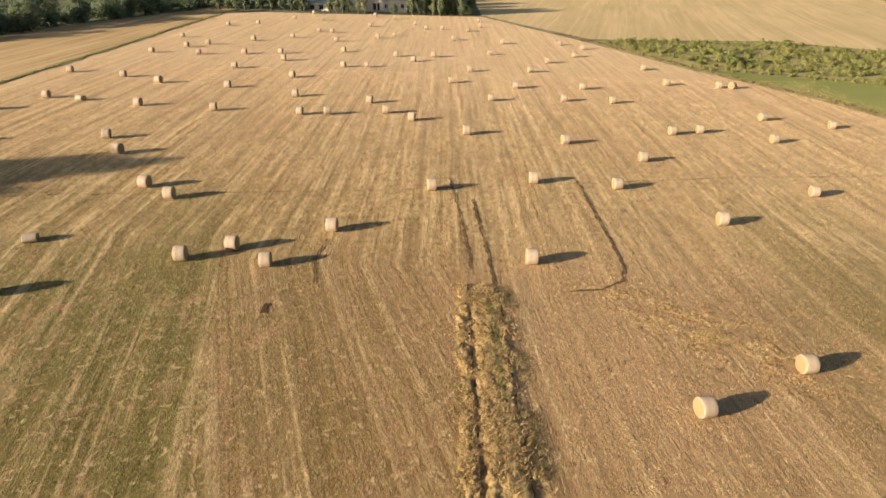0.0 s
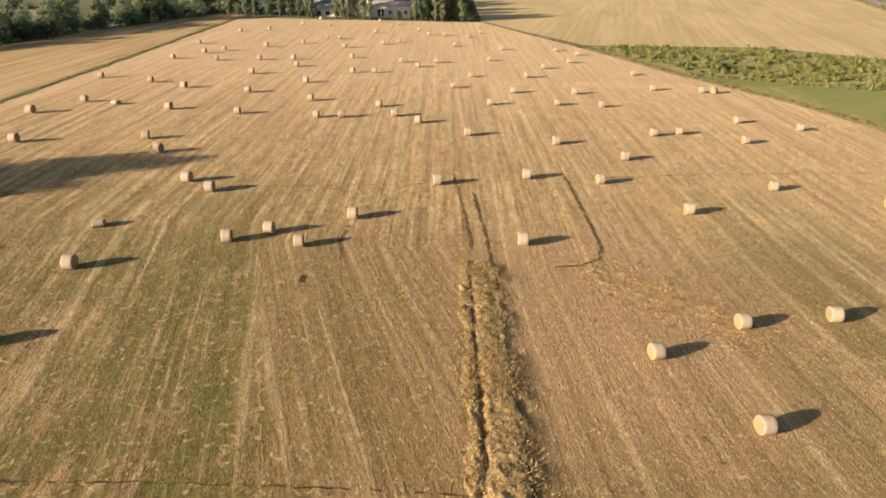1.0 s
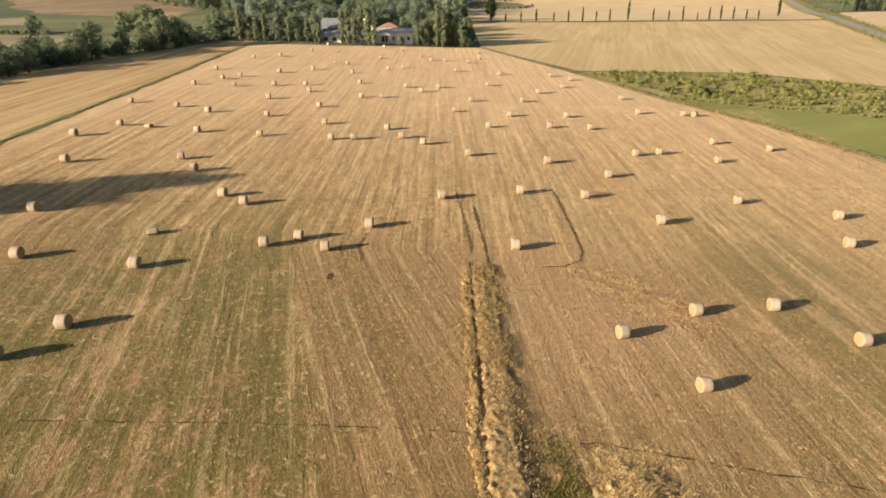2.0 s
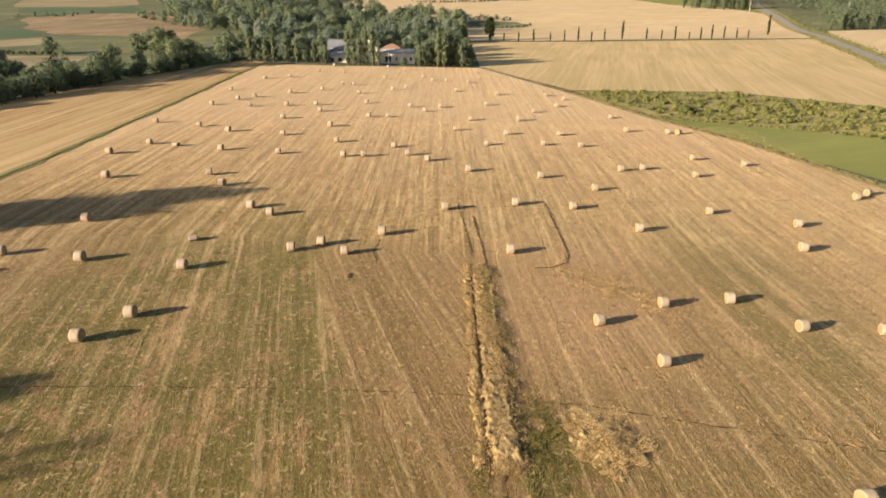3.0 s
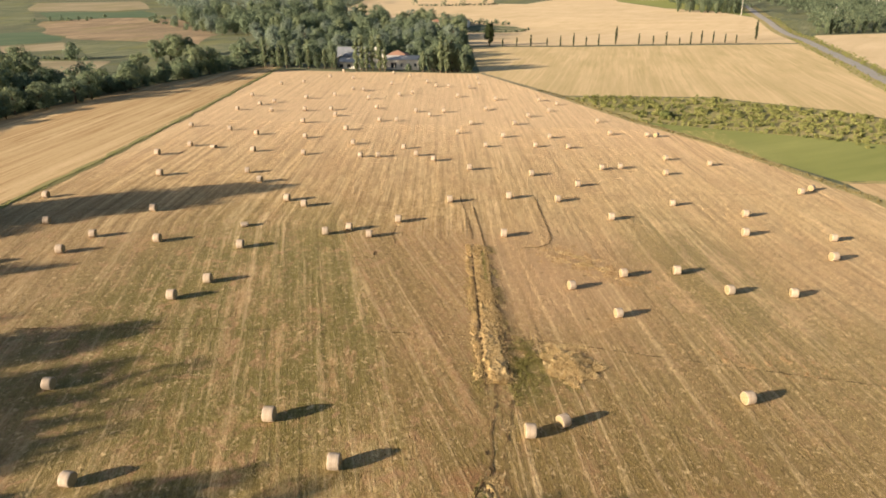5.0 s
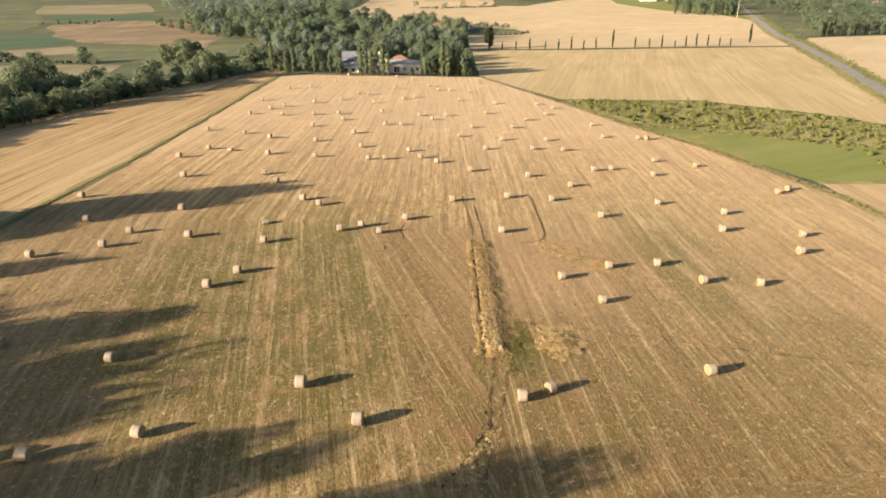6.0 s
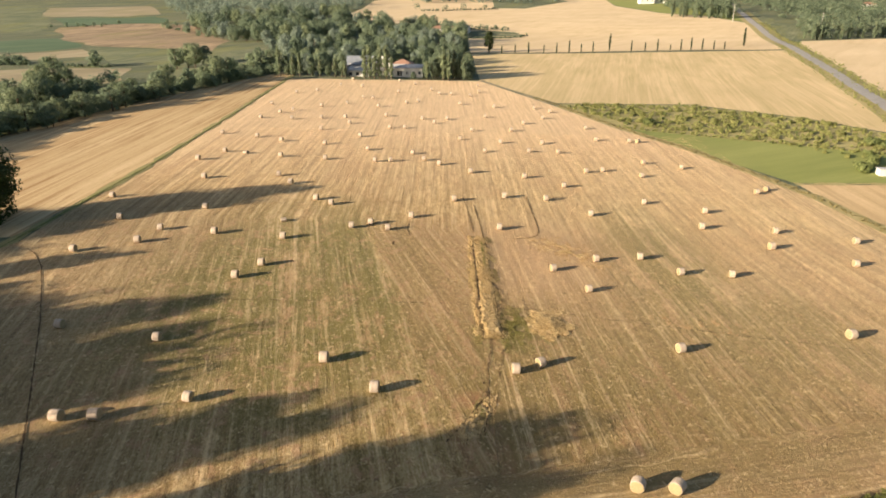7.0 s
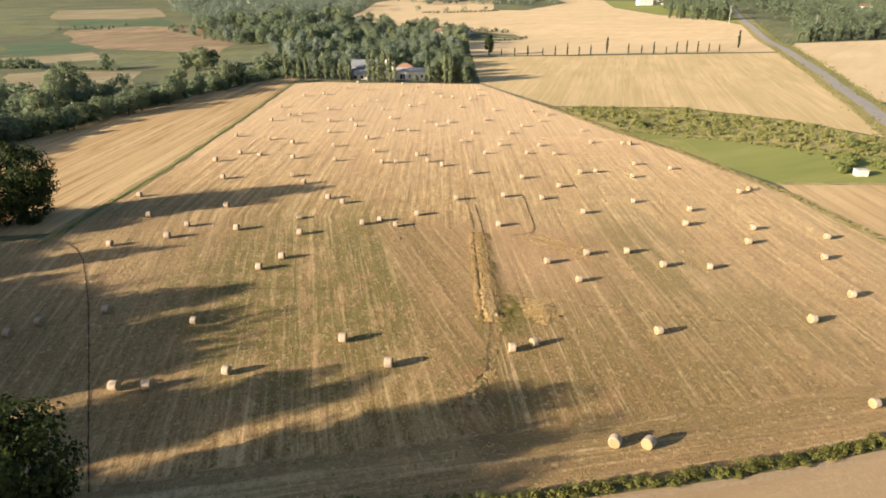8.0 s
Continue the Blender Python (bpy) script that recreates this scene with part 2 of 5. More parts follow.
def tangled_material(name, dark, mid, light, weedy):
    """Straw lying every way, with dark hollows and some weeds between."""
    n = Nodes(name, 0.9)
    a, b = n.noise(n.place(9, 1.6, 3, 35), 1, 4, 0.7, 1.2), n.noise(n.place(9, 1.6, 3, -25), 1, 4, 0.7, 1.2)
    clumps = n.noise(n.place(), 1.5, 4, 0.65)
    tone = n.math("ADD", n.math("MULTIPLY", n.math("MAXIMUM", a, b), 0.7), n.math("MULTIPLY", clumps, 0.3))
    c = n.ramp(n.span(tone, 0.40, 0.66), (0.0, dark), (0.45, mid), (1.0, light))
    c = n.mix(n.math("MULTIPLY", n.span(n.noise(n.place(1, 0.5, 1), 0.8, 3), 0.50, 0.62), weedy), c, (0.15, 0.14, 0.035))
    n.bump(tone, 1.0, 0.15)
    return n.done(c)


def leaf_material(name, dark, mid, light):
    """Foliage: leaves of different tones, lit through a little."""
    n = Nodes(name, 0.6)
    c = n.ramp(n.island(), (0.0, dark), (0.55, mid), (1.0, light))
    c = n.mix(n.span(n.each(), 0.0, 1.0, 0.0, 0.5), c, n.mix(0.5, c, mid))
    c = n.mix(n.span(n.noise(n.place(1, 1, 1), 0.3, 2), 0.3, 0.7, 0.0, 0.5), c, dark)
    glow = n.tree.nodes.new("ShaderNodeBsdfTranslucent")
    n.put(glow.inputs[0], c)
    both = n.tree.nodes.new("ShaderNodeMixShader")
    both.inputs[0].default_value = 0.4
    n.tree.links.new(n.bsdf.outputs[0], both.inputs[1])
    n.tree.links.new(glow.outputs[0], both.inputs[2])
    n.tree.links.new(both.outputs[0], n.tree.nodes["Material Output"].inputs[0])
    return n.done(c)


def bark_material():
    n = Nodes("bark", 0.9)
    g = n.noise(n.place(6, 6, 1), 1.5, 4, 0.7)
    n.bump(g, 0.7, 0.05)
    return n.done(n.ramp(g, (0.3, (0.05, 0.038, 0.028)), (0.7, (0.16, 0.12, 0.085))))


def bale_end_material():
    """The flat end of a bale: straw wound in rings."""
    n = Nodes("wound_straw", 0.85)
    w = n.place(1, 1, 1, own=True)
    s = n.tree.nodes.new("ShaderNodeSeparateXYZ")
    n.put(s.inputs[0], w)
    r = n.math("SQRT", n.math("ADD", n.math("MULTIPLY", s.outputs[1], s.outputs[1]), n.math("MULTIPLY", s.outputs[2], s.outputs[2])))
    ring = n.math("SINE", n.math("ADD", n.math("MULTIPLY", r, 62.0), n.math("MULTIPLY", n.noise(w, 5.0, 2), 5.0)))
    grit = n.noise(w, 24.0, 4, 0.7)
    c = n.ramp(n.math("ADD", n.math("MULTIPLY", ring, 0.14), grit), (0.25, (0.20, 0.145, 0.07)), (0.5, (0.34, 0.265, 0.145)), (0.75, (0.45, 0.365, 0.22)))
    c = n.mix(n.span(n.each(), 0, 1, 0, 0.4), c, (0.30, 0.225, 0.125))
    n.bump(n.math("ADD", ring, grit), 0.6, 0.02)
    return n.done(c)


def bale_wrap_material():
    """The rolled side of a bale under pale netting."""
    n = Nodes("netted_straw", 0.7)
    lines = n.noise(n.place(34, 4, 4, own=True), 1, 3, 0.6)
    bands = n.noise(n.place(7, 0.3, 0.3, own=True), 1, 2)
    grit = n.noise(n.place(1, 1, 1, own=True), 16, 4, 0.7)
    c = n.ramp(lines, (0.3, (0.28, 0.215, 0.16)), (0.5, (0.43, 0.35, 0.275)), (0.7, (0.58, 0.495, 0.41)))
    c = n.mix(0.35, c, n.ramp(bands, (0.35, (0.36, 0.275, 0.20)), (0.65, (0.60, 0.51, 0.42))))
    c = n.mix(n.span(grit, 0.5, 0.75, 0, 0.4), c, (0.34, 0.23, 0.11))
    c = n.mix(n.span(n.each(), 0, 1, 0, 0.3), c, (0.44, 0.34, 0.25))
    n.bump(n.math("ADD", grit, lines), 0.5, 0.02)
    return n.done(c)


def plaster_material(name, a, b):
    n = Nodes(name, 0.85)
    g = n.noise(n.place(1, 1, 1), 0.7, 5, 0.65)
    return n.done(n.ramp(g, (0.35, a), (0.65, b)))


def tile_material():
    n = Nodes("clay_tiles", 0.8)
    g = n.noise(n.place(3, 3, 3), 1.2, 4, 0.7)
    return n.done(n.ramp(g, (0.3, (0.26, 0.14, 0.095)), (0.55, (0.40, 0.235, 0.165)), (0.75, (0.50, 0.34, 0.26))))


def asphalt_material():
    n = Nodes("asphalt", 0.85)
    g = n.noise(n.place(1, 1, 1), 0.4, 5, 0.7)
    return n.done(n.ramp(g, (0.3, (0.28, 0.265, 0.25)), (0.7, (0.38, 0.36, 0.34))))


STUBBLE = stubble_material()
PALE_CROP = crop_material("ripe_cereal", (0.45, 0.355, 0.175), (0.62, 0.47, 0.26), (0.73, 0.565, 0.335), 14, 0.9, 0.10, lines=0.4)
PALE_STUBBLE = crop_material("pale_stubble", (0.30, 0.20, 0.10), (0.58, 0.42, 0.23), (0.72, 0.54, 0.32), 0, 1.0)
LEFT_STUBBLE = crop_material("mown_stubble", (0.30, 0.175, 0.07), (0.53, 0.385, 0.205), (0.66, 0.50, 0.29), 2, 0.8, lines=0.65)
HILL_CROP = crop_material("hill_cereal", (0.55, 0.42, 0.24), (0.67, 0.52, 0.325), (0.74, 0.59, 0.385), 35, 3.0)
# DULL_GREEN, SLOPE_GREEN and SCRUB are cooled towards blue, with air haze in the colour
DULL_GREEN = crop_material("dull_green_crop", (0.065, 0.105, 0.062), (0.10, 0.15, 0.085), (0.16, 0.195, 0.11), 60, 3.0)
DRY_PASTURE = crop_material("dry_pasture", (0.21, 0.175, 0.105), (0.32, 0.27, 0.175), (0.42, 0.36, 0.245), 50, 2.0, 0.25)
SLOPE_GREEN = crop_material("slope_pasture", (0.09, 0.112, 0.062), (0.155, 0.172, 0.098), (0.27, 0.265, 0.16), 30, 2.5, 0.4, lines=0.6)
ORCHARD = crop_material("orchard_ground", (0.27, 0.255, 0.098), (0.375, 0.325, 0.145), (0.50, 0.41, 0.205), 60, 1.0, 0.35)
MEADOW = crop_material("green_meadow", (0.185, 0.212, 0.062), (0.262, 0.282, 0.086), (0.345, 0.345, 0.118), 62, 2.5)
SCRUB = crop_material("rough_grass", (0.075, 0.092, 0.054), (0.13, 0.145, 0.088), (0.235, 0.23, 0.145), 60, 2.0, 0.4, 0.2, 0.5)
FALLOW = crop_material("brown_fallow", (0.16, 0.125, 0.08), (0.31, 0.23, 0.15), (0.46, 0.345, 0.22), 25, 2.0, 0.35, lines=0.6)
TALL_GRASS = crop_material("strip_grass", (0.17, 0.165, 0.065), (0.29, 0.26, 0.115), (0.42, 0.345, 0.18), 0, 0.3)
DARK_SOIL = soil_material("dark_soil", (0.06, 0.04, 0.022), (0.14, 0.09, 0.045))
DUST = soil_material("dusty_track", (0.36, 0.27, 0.17), (0.50, 0.39, 0.27))
BARE_FIELD = crop_material("bare_tan_field", (0.36, 0.25, 0.14), (0.44, 0.32, 0.19), (0.50, 0.37, 0.23), 75, 0.8)
ASPHALT = asphalt_material()
STALKS = stalk_material()
LODGED = straw_material("lodged_straw", (0.22, 0.15, 0.062), (0.46, 0.33, 0.155), (0.70, 0.52, 0.275))
GOLDEN = straw_material("golden_straw", (0.32, 0.215, 0.085), (0.62, 0.455, 0.22), (0.80, 0.62, 0.35))
STRAW_BANK = tangled_material("straw_bank", (0.19, 0.125, 0.052), (0.46, 0.325, 0.15), (0.70, 0.515, 0.27), 0.12)
STRAW_SCRAP = tangled_material("scattered_straw", (0.20, 0.115, 0.045), (0.44, 0.28, 0.13), (0.68, 0.48, 0.25), 0.05)
STRAW_GOLD = tangled_material("golden_straw_heap", (0.22, 0.148, 0.062), (0.60, 0.44, 0.21), (0.82, 0.64, 0.36), 0.12)
STRIP_WEED = straw_material("strip_weeds", (0.11, 0.11, 0.03), (0.22, 0.20, 0.06), (0.40, 0.33, 0.12))
WEED = straw_material("weed_blades", (0.07, 0.085, 0.018), (0.14, 0.15, 0.035), (0.26, 0.24, 0.08))
BALE_END, BALE_WRAP = bale_end_material(), bale_wrap_material()
BARK = bark_material()
# oak, poplar and hedgerow leaves are paled and blued to carry distance haze
LEAF_DARK = leaf_material("oak_leaves", (0.115, 0.16, 0.112), (0.205, 0.26, 0.165), (0.31, 0.355, 0.215))
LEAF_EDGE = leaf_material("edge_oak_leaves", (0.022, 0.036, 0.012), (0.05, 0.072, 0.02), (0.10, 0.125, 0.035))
LEAF_MID = leaf_material("poplar_leaves", (0.15, 0.19, 0.12), (0.245, 0.29, 0.165), (0.33, 0.365, 0.205))
DRY_GRASS = leaf_material("half_dry_grass", (0.21, 0.18, 0.07), (0.33, 0.275, 0.12), (0.47, 0.38, 0.20))
LEAF_CYPRESS = leaf_material("cypress_leaves", (0.03, 0.042, 0.018), (0.055, 0.075, 0.03), (0.09, 0.11, 0.045))
LEAF_SHRUB = leaf_material("shrub_leaves", (0.20, 0.22, 0.075), (0.32, 0.325, 0.115), (0.45, 0.43, 0.18))
LEAF_BUSH = leaf_material("bush_leaves", (0.11, 0.14, 0.05), (0.20, 0.235, 0.085), (0.31, 0.33, 0.13))
LEAF_HEDGEROW = leaf_material("hedgerow_leaves", (0.115, 0.16, 0.105), (0.20, 0.25, 0.15), (0.31, 0.355, 0.20))
# far leaves: distance haze is put into this pale blue-green colour
LEAF_FAR = leaf_material("hazy_leaves", (0.15, 0.20, 0.17), (0.24, 0.295, 0.235), (0.34, 0.385, 0.285))
LEAF_WOOD = leaf_material("wood_leaves", (0.10, 0.138, 0.092), (0.175, 0.22, 0.14), (0.265, 0.305, 0.185))
LEAF_HEDGE = leaf_material("hedge_leaves", (0.11, 0.125, 0.034), (0.205, 0.21, 0.06), (0.34, 0.315, 0.105))
WALL_WHITE = plaster_material("white_plaster", (0.68, 0.65, 0.60), (0.80, 0.77, 0.72))
WALL_GREY = plaster_material("grey_plaster", (0.42, 0.41, 0.39), (0.54, 0.52, 0.49))
ROOF_GREY = plaster_material("grey_roofing", (0.40, 0.40, 0.40), (0.52, 0.51, 0.50))
ROOF_BLUE = plaster_material("blue_grey_roofing", (0.19, 0.21, 0.24), (0.27, 0.29, 0.32))
TILES = tile_material()
DARK_GLASS = plaster_material("dark_panes", (0.03, 0.035, 0.04), (0.06, 0.065, 0.07))
POLE_GREY = plaster_material("pole_concrete", (0.35, 0.33, 0.30), (0.5, 0.47, 0.43))

# ---- lie of the land ----


def ease(a, b, v):
    t = min(1.0, max(0.0, (v - a) / (b - a)))
    return t * t * (3 - 2 * t)


def land(x, y):
    """The height of the ground."""
    slope = -0.032 * min(1.0, max(0.25, 1 - (y - 60) / 160)) if x > 0 else -0.026
    z = slope * min(75.0, max(-60.0, x)) + 0.018 * min(150.0, max(0.0, y - 230)) - 0.1
    z -= 4 * ease(-95, -150, x) * ease(60, 140, y) * (1 - ease(300, 420, y))
    r = max(y - 400.0, 0.0)
    return z + 0.05 * r * ease(0, 120, r)


def lands(x, y):
    """land() for whole arrays near the field."""
    slope = np.where(x > 0, -0.032 * np.clip(1 - (y - 60) / 160, 0.25, 1.0), -0.026)
    return slope * np.clip(x, -60, 75) + 0.018 * np.clip(y - 230, 0, 150) - 0.1


def mesh_of(name, verts, faces, material, smooth=False):
    me = bpy.data.meshes.new(name)
    me.from_pydata(verts, [], faces)
    me.materials.append(material)
    if smooth:
        me.polygons.foreach_set("use_smooth", [True] * len(me.polygons))
    me.update()
    return me


def part(name, bm, material, parent, label=""):
    me = bpy.data.meshes.new(name)
    bm.to_mesh(me)
    bm.free()
    me.materials.append(material)
    ob = new(name, me)
    ob.parent = parent
    return tagged(ob, label)


def part_mesh(name, me, parent, label=""):
    ob = new(name, me)
    ob.parent = parent
    return tagged(ob, label)


def sheet(name, outline, material, lift, label, category, step=5.0, stray=0.0):
    """A patch of land with the given outline, lying on the ground."""
    n = len(outline)
    rim = []
    for i in range(n):
        a, b = Vector(outline[i]), Vector(outline[(i + 1) % n])
        k = max(1, int((b - a).length / step))
        for j in range(k):
            p = a.lerp(b, j / k)
            rim.append(p + stray * Vector((noise.noise(Vector((p.x * 0.03, p.y * 0.03, 2))), noise.noise(Vector((p.x * 0.03, p.y * 0.03, 7))))))
    xs, ys = [p.x for p in rim], [p.y for p in rim]
    pts = list(rim)
    gx = math.ceil(min(xs) / step) * step
    while gx < max(xs):
        gy = math.ceil(min(ys) / step) * step
        while gy < max(ys):
            pts.append(Vector((gx, gy)))
            gy += step
        gx += step
    loop = [(i, (i + 1) % len(rim)) for i in range(len(rim))]
    vs, _, fs, *_ = mathutils_geometry.delaunay_2d_cdt(pts, loop, [list(range(len(rim)))], 1, 1e-4)
    verts = [(v.x, v.y, land(v.x, v.y) + lift) for v in vs]
    ob = new(name, mesh_of(name, verts, [tuple(f) for f in fs], material))
    flip = [p for p in ob.data.polygons if p.normal.z < 0]
    if flip:
        ob.data.flip_normals()
    return tagged(ob, label, category, kind="structure")


def ribbon(name, line, width, material, lift, label, category, wobble=0.0, seed=1, step=1.0, crown=0.0, kind="structure", whole=True):
    """A strip along a line of the plan; crown raises its middle."""
    rng = random.Random(seed)
    pts = []
    for (x0, y0), (x1, y1) in zip(line, line[1:]):
        k = max(1, int(math.hypot(x1 - x0, y1 - y0) / step))
        pts += [(x0 + (x1 - x0) * j / k, y0 + (y1 - y0) * j / k) for j in range(k)]
    pts.append(line[-1])
    verts, faces = [], []
    for i, (x, y) in enumerate(pts):
        (xa, ya), (xb, yb) = pts[max(0, i - 1)], pts[min(len(pts) - 1, i + 1)]
        d = math.hypot(xb - xa, yb - ya) or 1.0
        nx, ny = -(yb - ya) / d, (xb - xa) / d
        x, y = x + nx * rng.uniform(-wobble, wobble), y + ny * rng.uniform(-wobble, wobble)
        w = width * (rng.uniform(0.4, 1.6) if wobble and whole else 1.0 if whole else rng.uniform(0.15, 1.5)) / 2
        for s in (-1, -0.4, 0.4, 1):
            px, py = x + nx * w * s, y + ny * w * s
            verts.append((px, py, land(px, py) + lift + (crown if abs(s) < 0.5 else 0)))
        if i and (whole or rng.random() < 0.8):
            b = 4 * i
            faces += [(b - 4 + j, b - 3 + j, b + 1 + j, b + j) for j in range(3)]
    ob = new(name, mesh_of(name, verts, faces, material))
    if ob.data.polygons[0].normal.z < 0:
        ob.data.flip_normals()
    return tagged(ob, label, category, kind=kind)


def ground_sheet():
    """One sheet that reaches the horizon, fine near the field and coarse far off."""
    def stops(lo, hi, near_lo, near_hi):
        out, v = [], near_lo
        while v <= near_hi:
            out.append(v)
            v += 5.0
        step = 8.0
        v = near_hi
        while v < hi:
            v += step
            step *= 1.15
            out.append(min(v, hi))
        step, v = 8.0, near_lo
        while v > lo:
            v -= step
            step *= 1.15
            out.insert(0, max(v, lo))
        return out

    xs, ys = stops(-3500, 3500, -200, 260), stops(-1500, 4000, -120, 480)
    verts = [(x, y, land(x, y) - 0.06) for y in ys for x in xs]
    w = len(xs)
    faces = [(j * w + i, j * w + i + 1, (j + 1) * w + i + 1, (j + 1) * w + i) for j in range(len(ys) - 1) for i in range(w - 1)]
    tagged(new("ground", mesh_of("ground", verts, faces, SCRUB)), "rough grass and scrub between the farm fields", "ground", kind="structure")


ground_sheet()
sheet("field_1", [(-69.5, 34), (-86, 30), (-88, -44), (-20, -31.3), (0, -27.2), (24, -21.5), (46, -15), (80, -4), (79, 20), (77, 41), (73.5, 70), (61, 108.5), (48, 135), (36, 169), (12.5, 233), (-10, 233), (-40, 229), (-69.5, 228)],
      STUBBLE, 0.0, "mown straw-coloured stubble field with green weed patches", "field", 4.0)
sheet("field_2", [(-71.6, 36), (-69.6, 80), (-69.6, 138), (-70.6, 240), (-76, 250), (-91, 211), (-106, 175), (-120, 142), (-130, 112), (-134, 60), (-130, 32), (-88, 33)],
      LEFT_STUBBLE, 0.0, "pale mown stubble field beside the hedge", "field")
sheet("field_3", [(50.5, 135), (62, 109), (75, 81), (150, 81), (150, 86), (82, 122)], MEADOW, 0.0, "bright green meadow below the shrubs", "field")
sheet("orchard_ground", [(37.5, 175.5), (84, 175.5), (113, 152.5), (129.5, 126), (150, 96), (150, 87), (82.2, 121.6), (50.6, 134.8)], ORCHARD, 0.0, "tan grassy ground of the old orchard", "orchard ground", 6.0)
sheet("field_4", [(80, 20), (78.5, 41), (75.5, 70), (75.5, 79.5), (160, 79.5), (160, 20)], PALE_STUBBLE, 0.0, "pale ripe field beside the meadow", "field")
sheet("field_5", [(12.5, 236), (37, 177), (84, 177), (113, 154), (130, 128), (135, 140), (152, 189), (177, 264), (205, 361), (12.5, 334)],
      PALE_CROP, 0.0, "ripe golden cereal field with faint green lines", "field", 8.0)
sheet("field_6", [(12, 339), (205, 366), (215, 395), (251, 535), (240, 590), (205, 620), (180, 700), (190, 800), (100, 880), (0, 760), (-26, 590), (14, 505)],
      HILL_CROP, 0.0, "pale mown field rising to a hill behind the cypresses", "field", 12.0)
sheet("green_slope", [(206, 622), (241, 592), (252, 540), (262, 570), (288, 650), (300, 760), (190, 800), (181, 702)], MEADOW, 0.0, "green grass slope below the far houses", "grass slope", 12.0)
sheet("field_7", [(164, 188), (300, 190), (420, 420), (330, 448), (246, 425), (229, 395), (190, 266)], HILL_CROP, 0.0, "pale field beyond the road", "field", 12.0)
sheet("field_8", [(-206, 238), (-234, 282), (-209, 291), (-167, 283), (-151, 246), (-160, 222), (-179, 217)], DRY_PASTURE, 0.0, "dry tan field in the valley behind the hedge", "field", 6.0, 9.0)
sheet("field_9", [(-299, 390), (-284, 403), (-263, 411), (-224, 366), (-255, 351), (-274, 349)], DULL_GREEN, 0.0, "green field on the far slope", "field", 8.0, 9.0)
sheet("field_10", [(-290, 456), (-299, 486), (-223, 499), (-173, 457), (-139, 397), (-142, 354), (-176, 361), (-228, 374)], FALLOW, 0.0, "brown fallow field on the far slope", "field", 8.0, 14.0)
sheet("field_11", [(-352, 556), (-393, 639), (-299, 658), (-262, 577), (-282, 552)], DRY_PASTURE, 0.0, "pale tan field high on the slope", "field", 10.0, 14.0)
sheet("field_14", [(-460, 456), (-339, 456), (-310, 450), (-304, 478), (-344, 547), (-415, 664), (-560, 664)], SLOPE_GREEN, 0.0, "pale green pasture on the far slope", "field", 10.0, 14.0)
sheet("field_15", [(-339, 542), (-278, 542), (-251, 562), (-226, 508), (-261, 494), (-302, 494)], DULL_GREEN, 0.0, "green strip of field on the far slope", "field", 8.0, 12.0)
sheet("field_16", [(-320, 338), (-268, 338), (-252, 347), (-218, 357), (-202, 333), (-225, 321), (-257, 318), (-320, 312)], DRY_PASTURE, 0.0, "dry tan strip of field in the valley", "field", 8.0, 9.0)
sheet("field_17", [(-216, 361), (-174, 357), (-143, 348), (-133, 307), (-171, 300), (-200, 329)], SLOPE_GREEN, 0.0, "pale green pasture in the valley", "field", 8.0, 9.0)
sheet("field_12", [(-82, 736), (-84, 640), (-92, 560), (-50, 510), (8, 512), (-20, 590), (0, 758), (20, 770), (-20, 900)], HILL_CROP, 0.02, "pale clearing before the far woods", "field", 12.0)
ribbon("verge", [(-71, 31), (-68.5, 80), (-68.5, 138), (-69.5, 237)], 1.9, TALL_GRASS, 0.04, "green grass strip between two fields", "grass strip", 0.08, 2, 2.5, 0.05)
BORDER = crop_material("border_grass", (0.24, 0.215, 0.085), (0.37, 0.31, 0.14), (0.50, 0.41, 0.215), 20, 0.5)
VERGE_DARK = crop_material("verge_weeds", (0.10, 0.115, 0.036), (0.175, 0.18, 0.06), (0.28, 0.26, 0.10), 0, 0.3)
ribbon("verge", [(-70.8, 31), (-68.3, 80), (-68.3, 138), (-69.3, 230)], 0.5, VERGE_DARK, 0.10, "dark green weeds along the grass strip", "grass strip", 0.12, 3, 1.6, 0.04)
ribbon("verge", [(80, 5), (78.6, 41), (74.9, 70), (62, 109), (49.6, 135.5), (37, 171)], 3.2, BORDER, 0.03, "half-dry grass border of the stubble field", "grass strip", 0.0, 4, 2.0)
ribbon("verge", [(37, 171), (25, 203), (12.8, 236)], 1.6, DRY_PASTURE, 0.03, "dry grass between the stubble and the cereal field", "grass strip", 0.2, 45, 2.0)
ribbon("verge", [(75, 80.2), (160, 80.2)], 1.6, BORDER, 0.03, "half-dry grass border of the meadow", "grass strip", 0.2, 44, 2.0)
ribbon("road", [(116, 60), (128, 100), (147, 158), (158, 190), (183, 264), (222, 395), (258, 535), (292, 650), (335, 800)], 5.6, ASPHALT, 0.05, "grey asphalt country road between the fields", "road", 0, 1, 8.0, 0.06)
ribbon("verge", [(110.8, 60), (122.8, 100), (141.8, 158), (152.8, 190), (177.8, 264), (216.5, 395), (253.5, 535), (287, 650)], 5.0, BORDER, 0.03, "grass verge beside the road", "grass strip", 0.0, 5, 4.0)
ribbon("verge", [(120, 60), (132, 100), (151.5, 158), (162.5, 190), (187.5, 264), (228, 395), (264, 535), (298, 650)], 5.0, TALL_GRASS, 0.03, "grass verge beside the road", "grass strip", 0.0, 6, 4.0)
sheet("green_slope", [(48, 668), (80, 668), (140, 765), (120, 890), (60, 890)], SLOPE_GREEN, 0.03, "rough green grass below the far trees", "grass slope", 12.0)
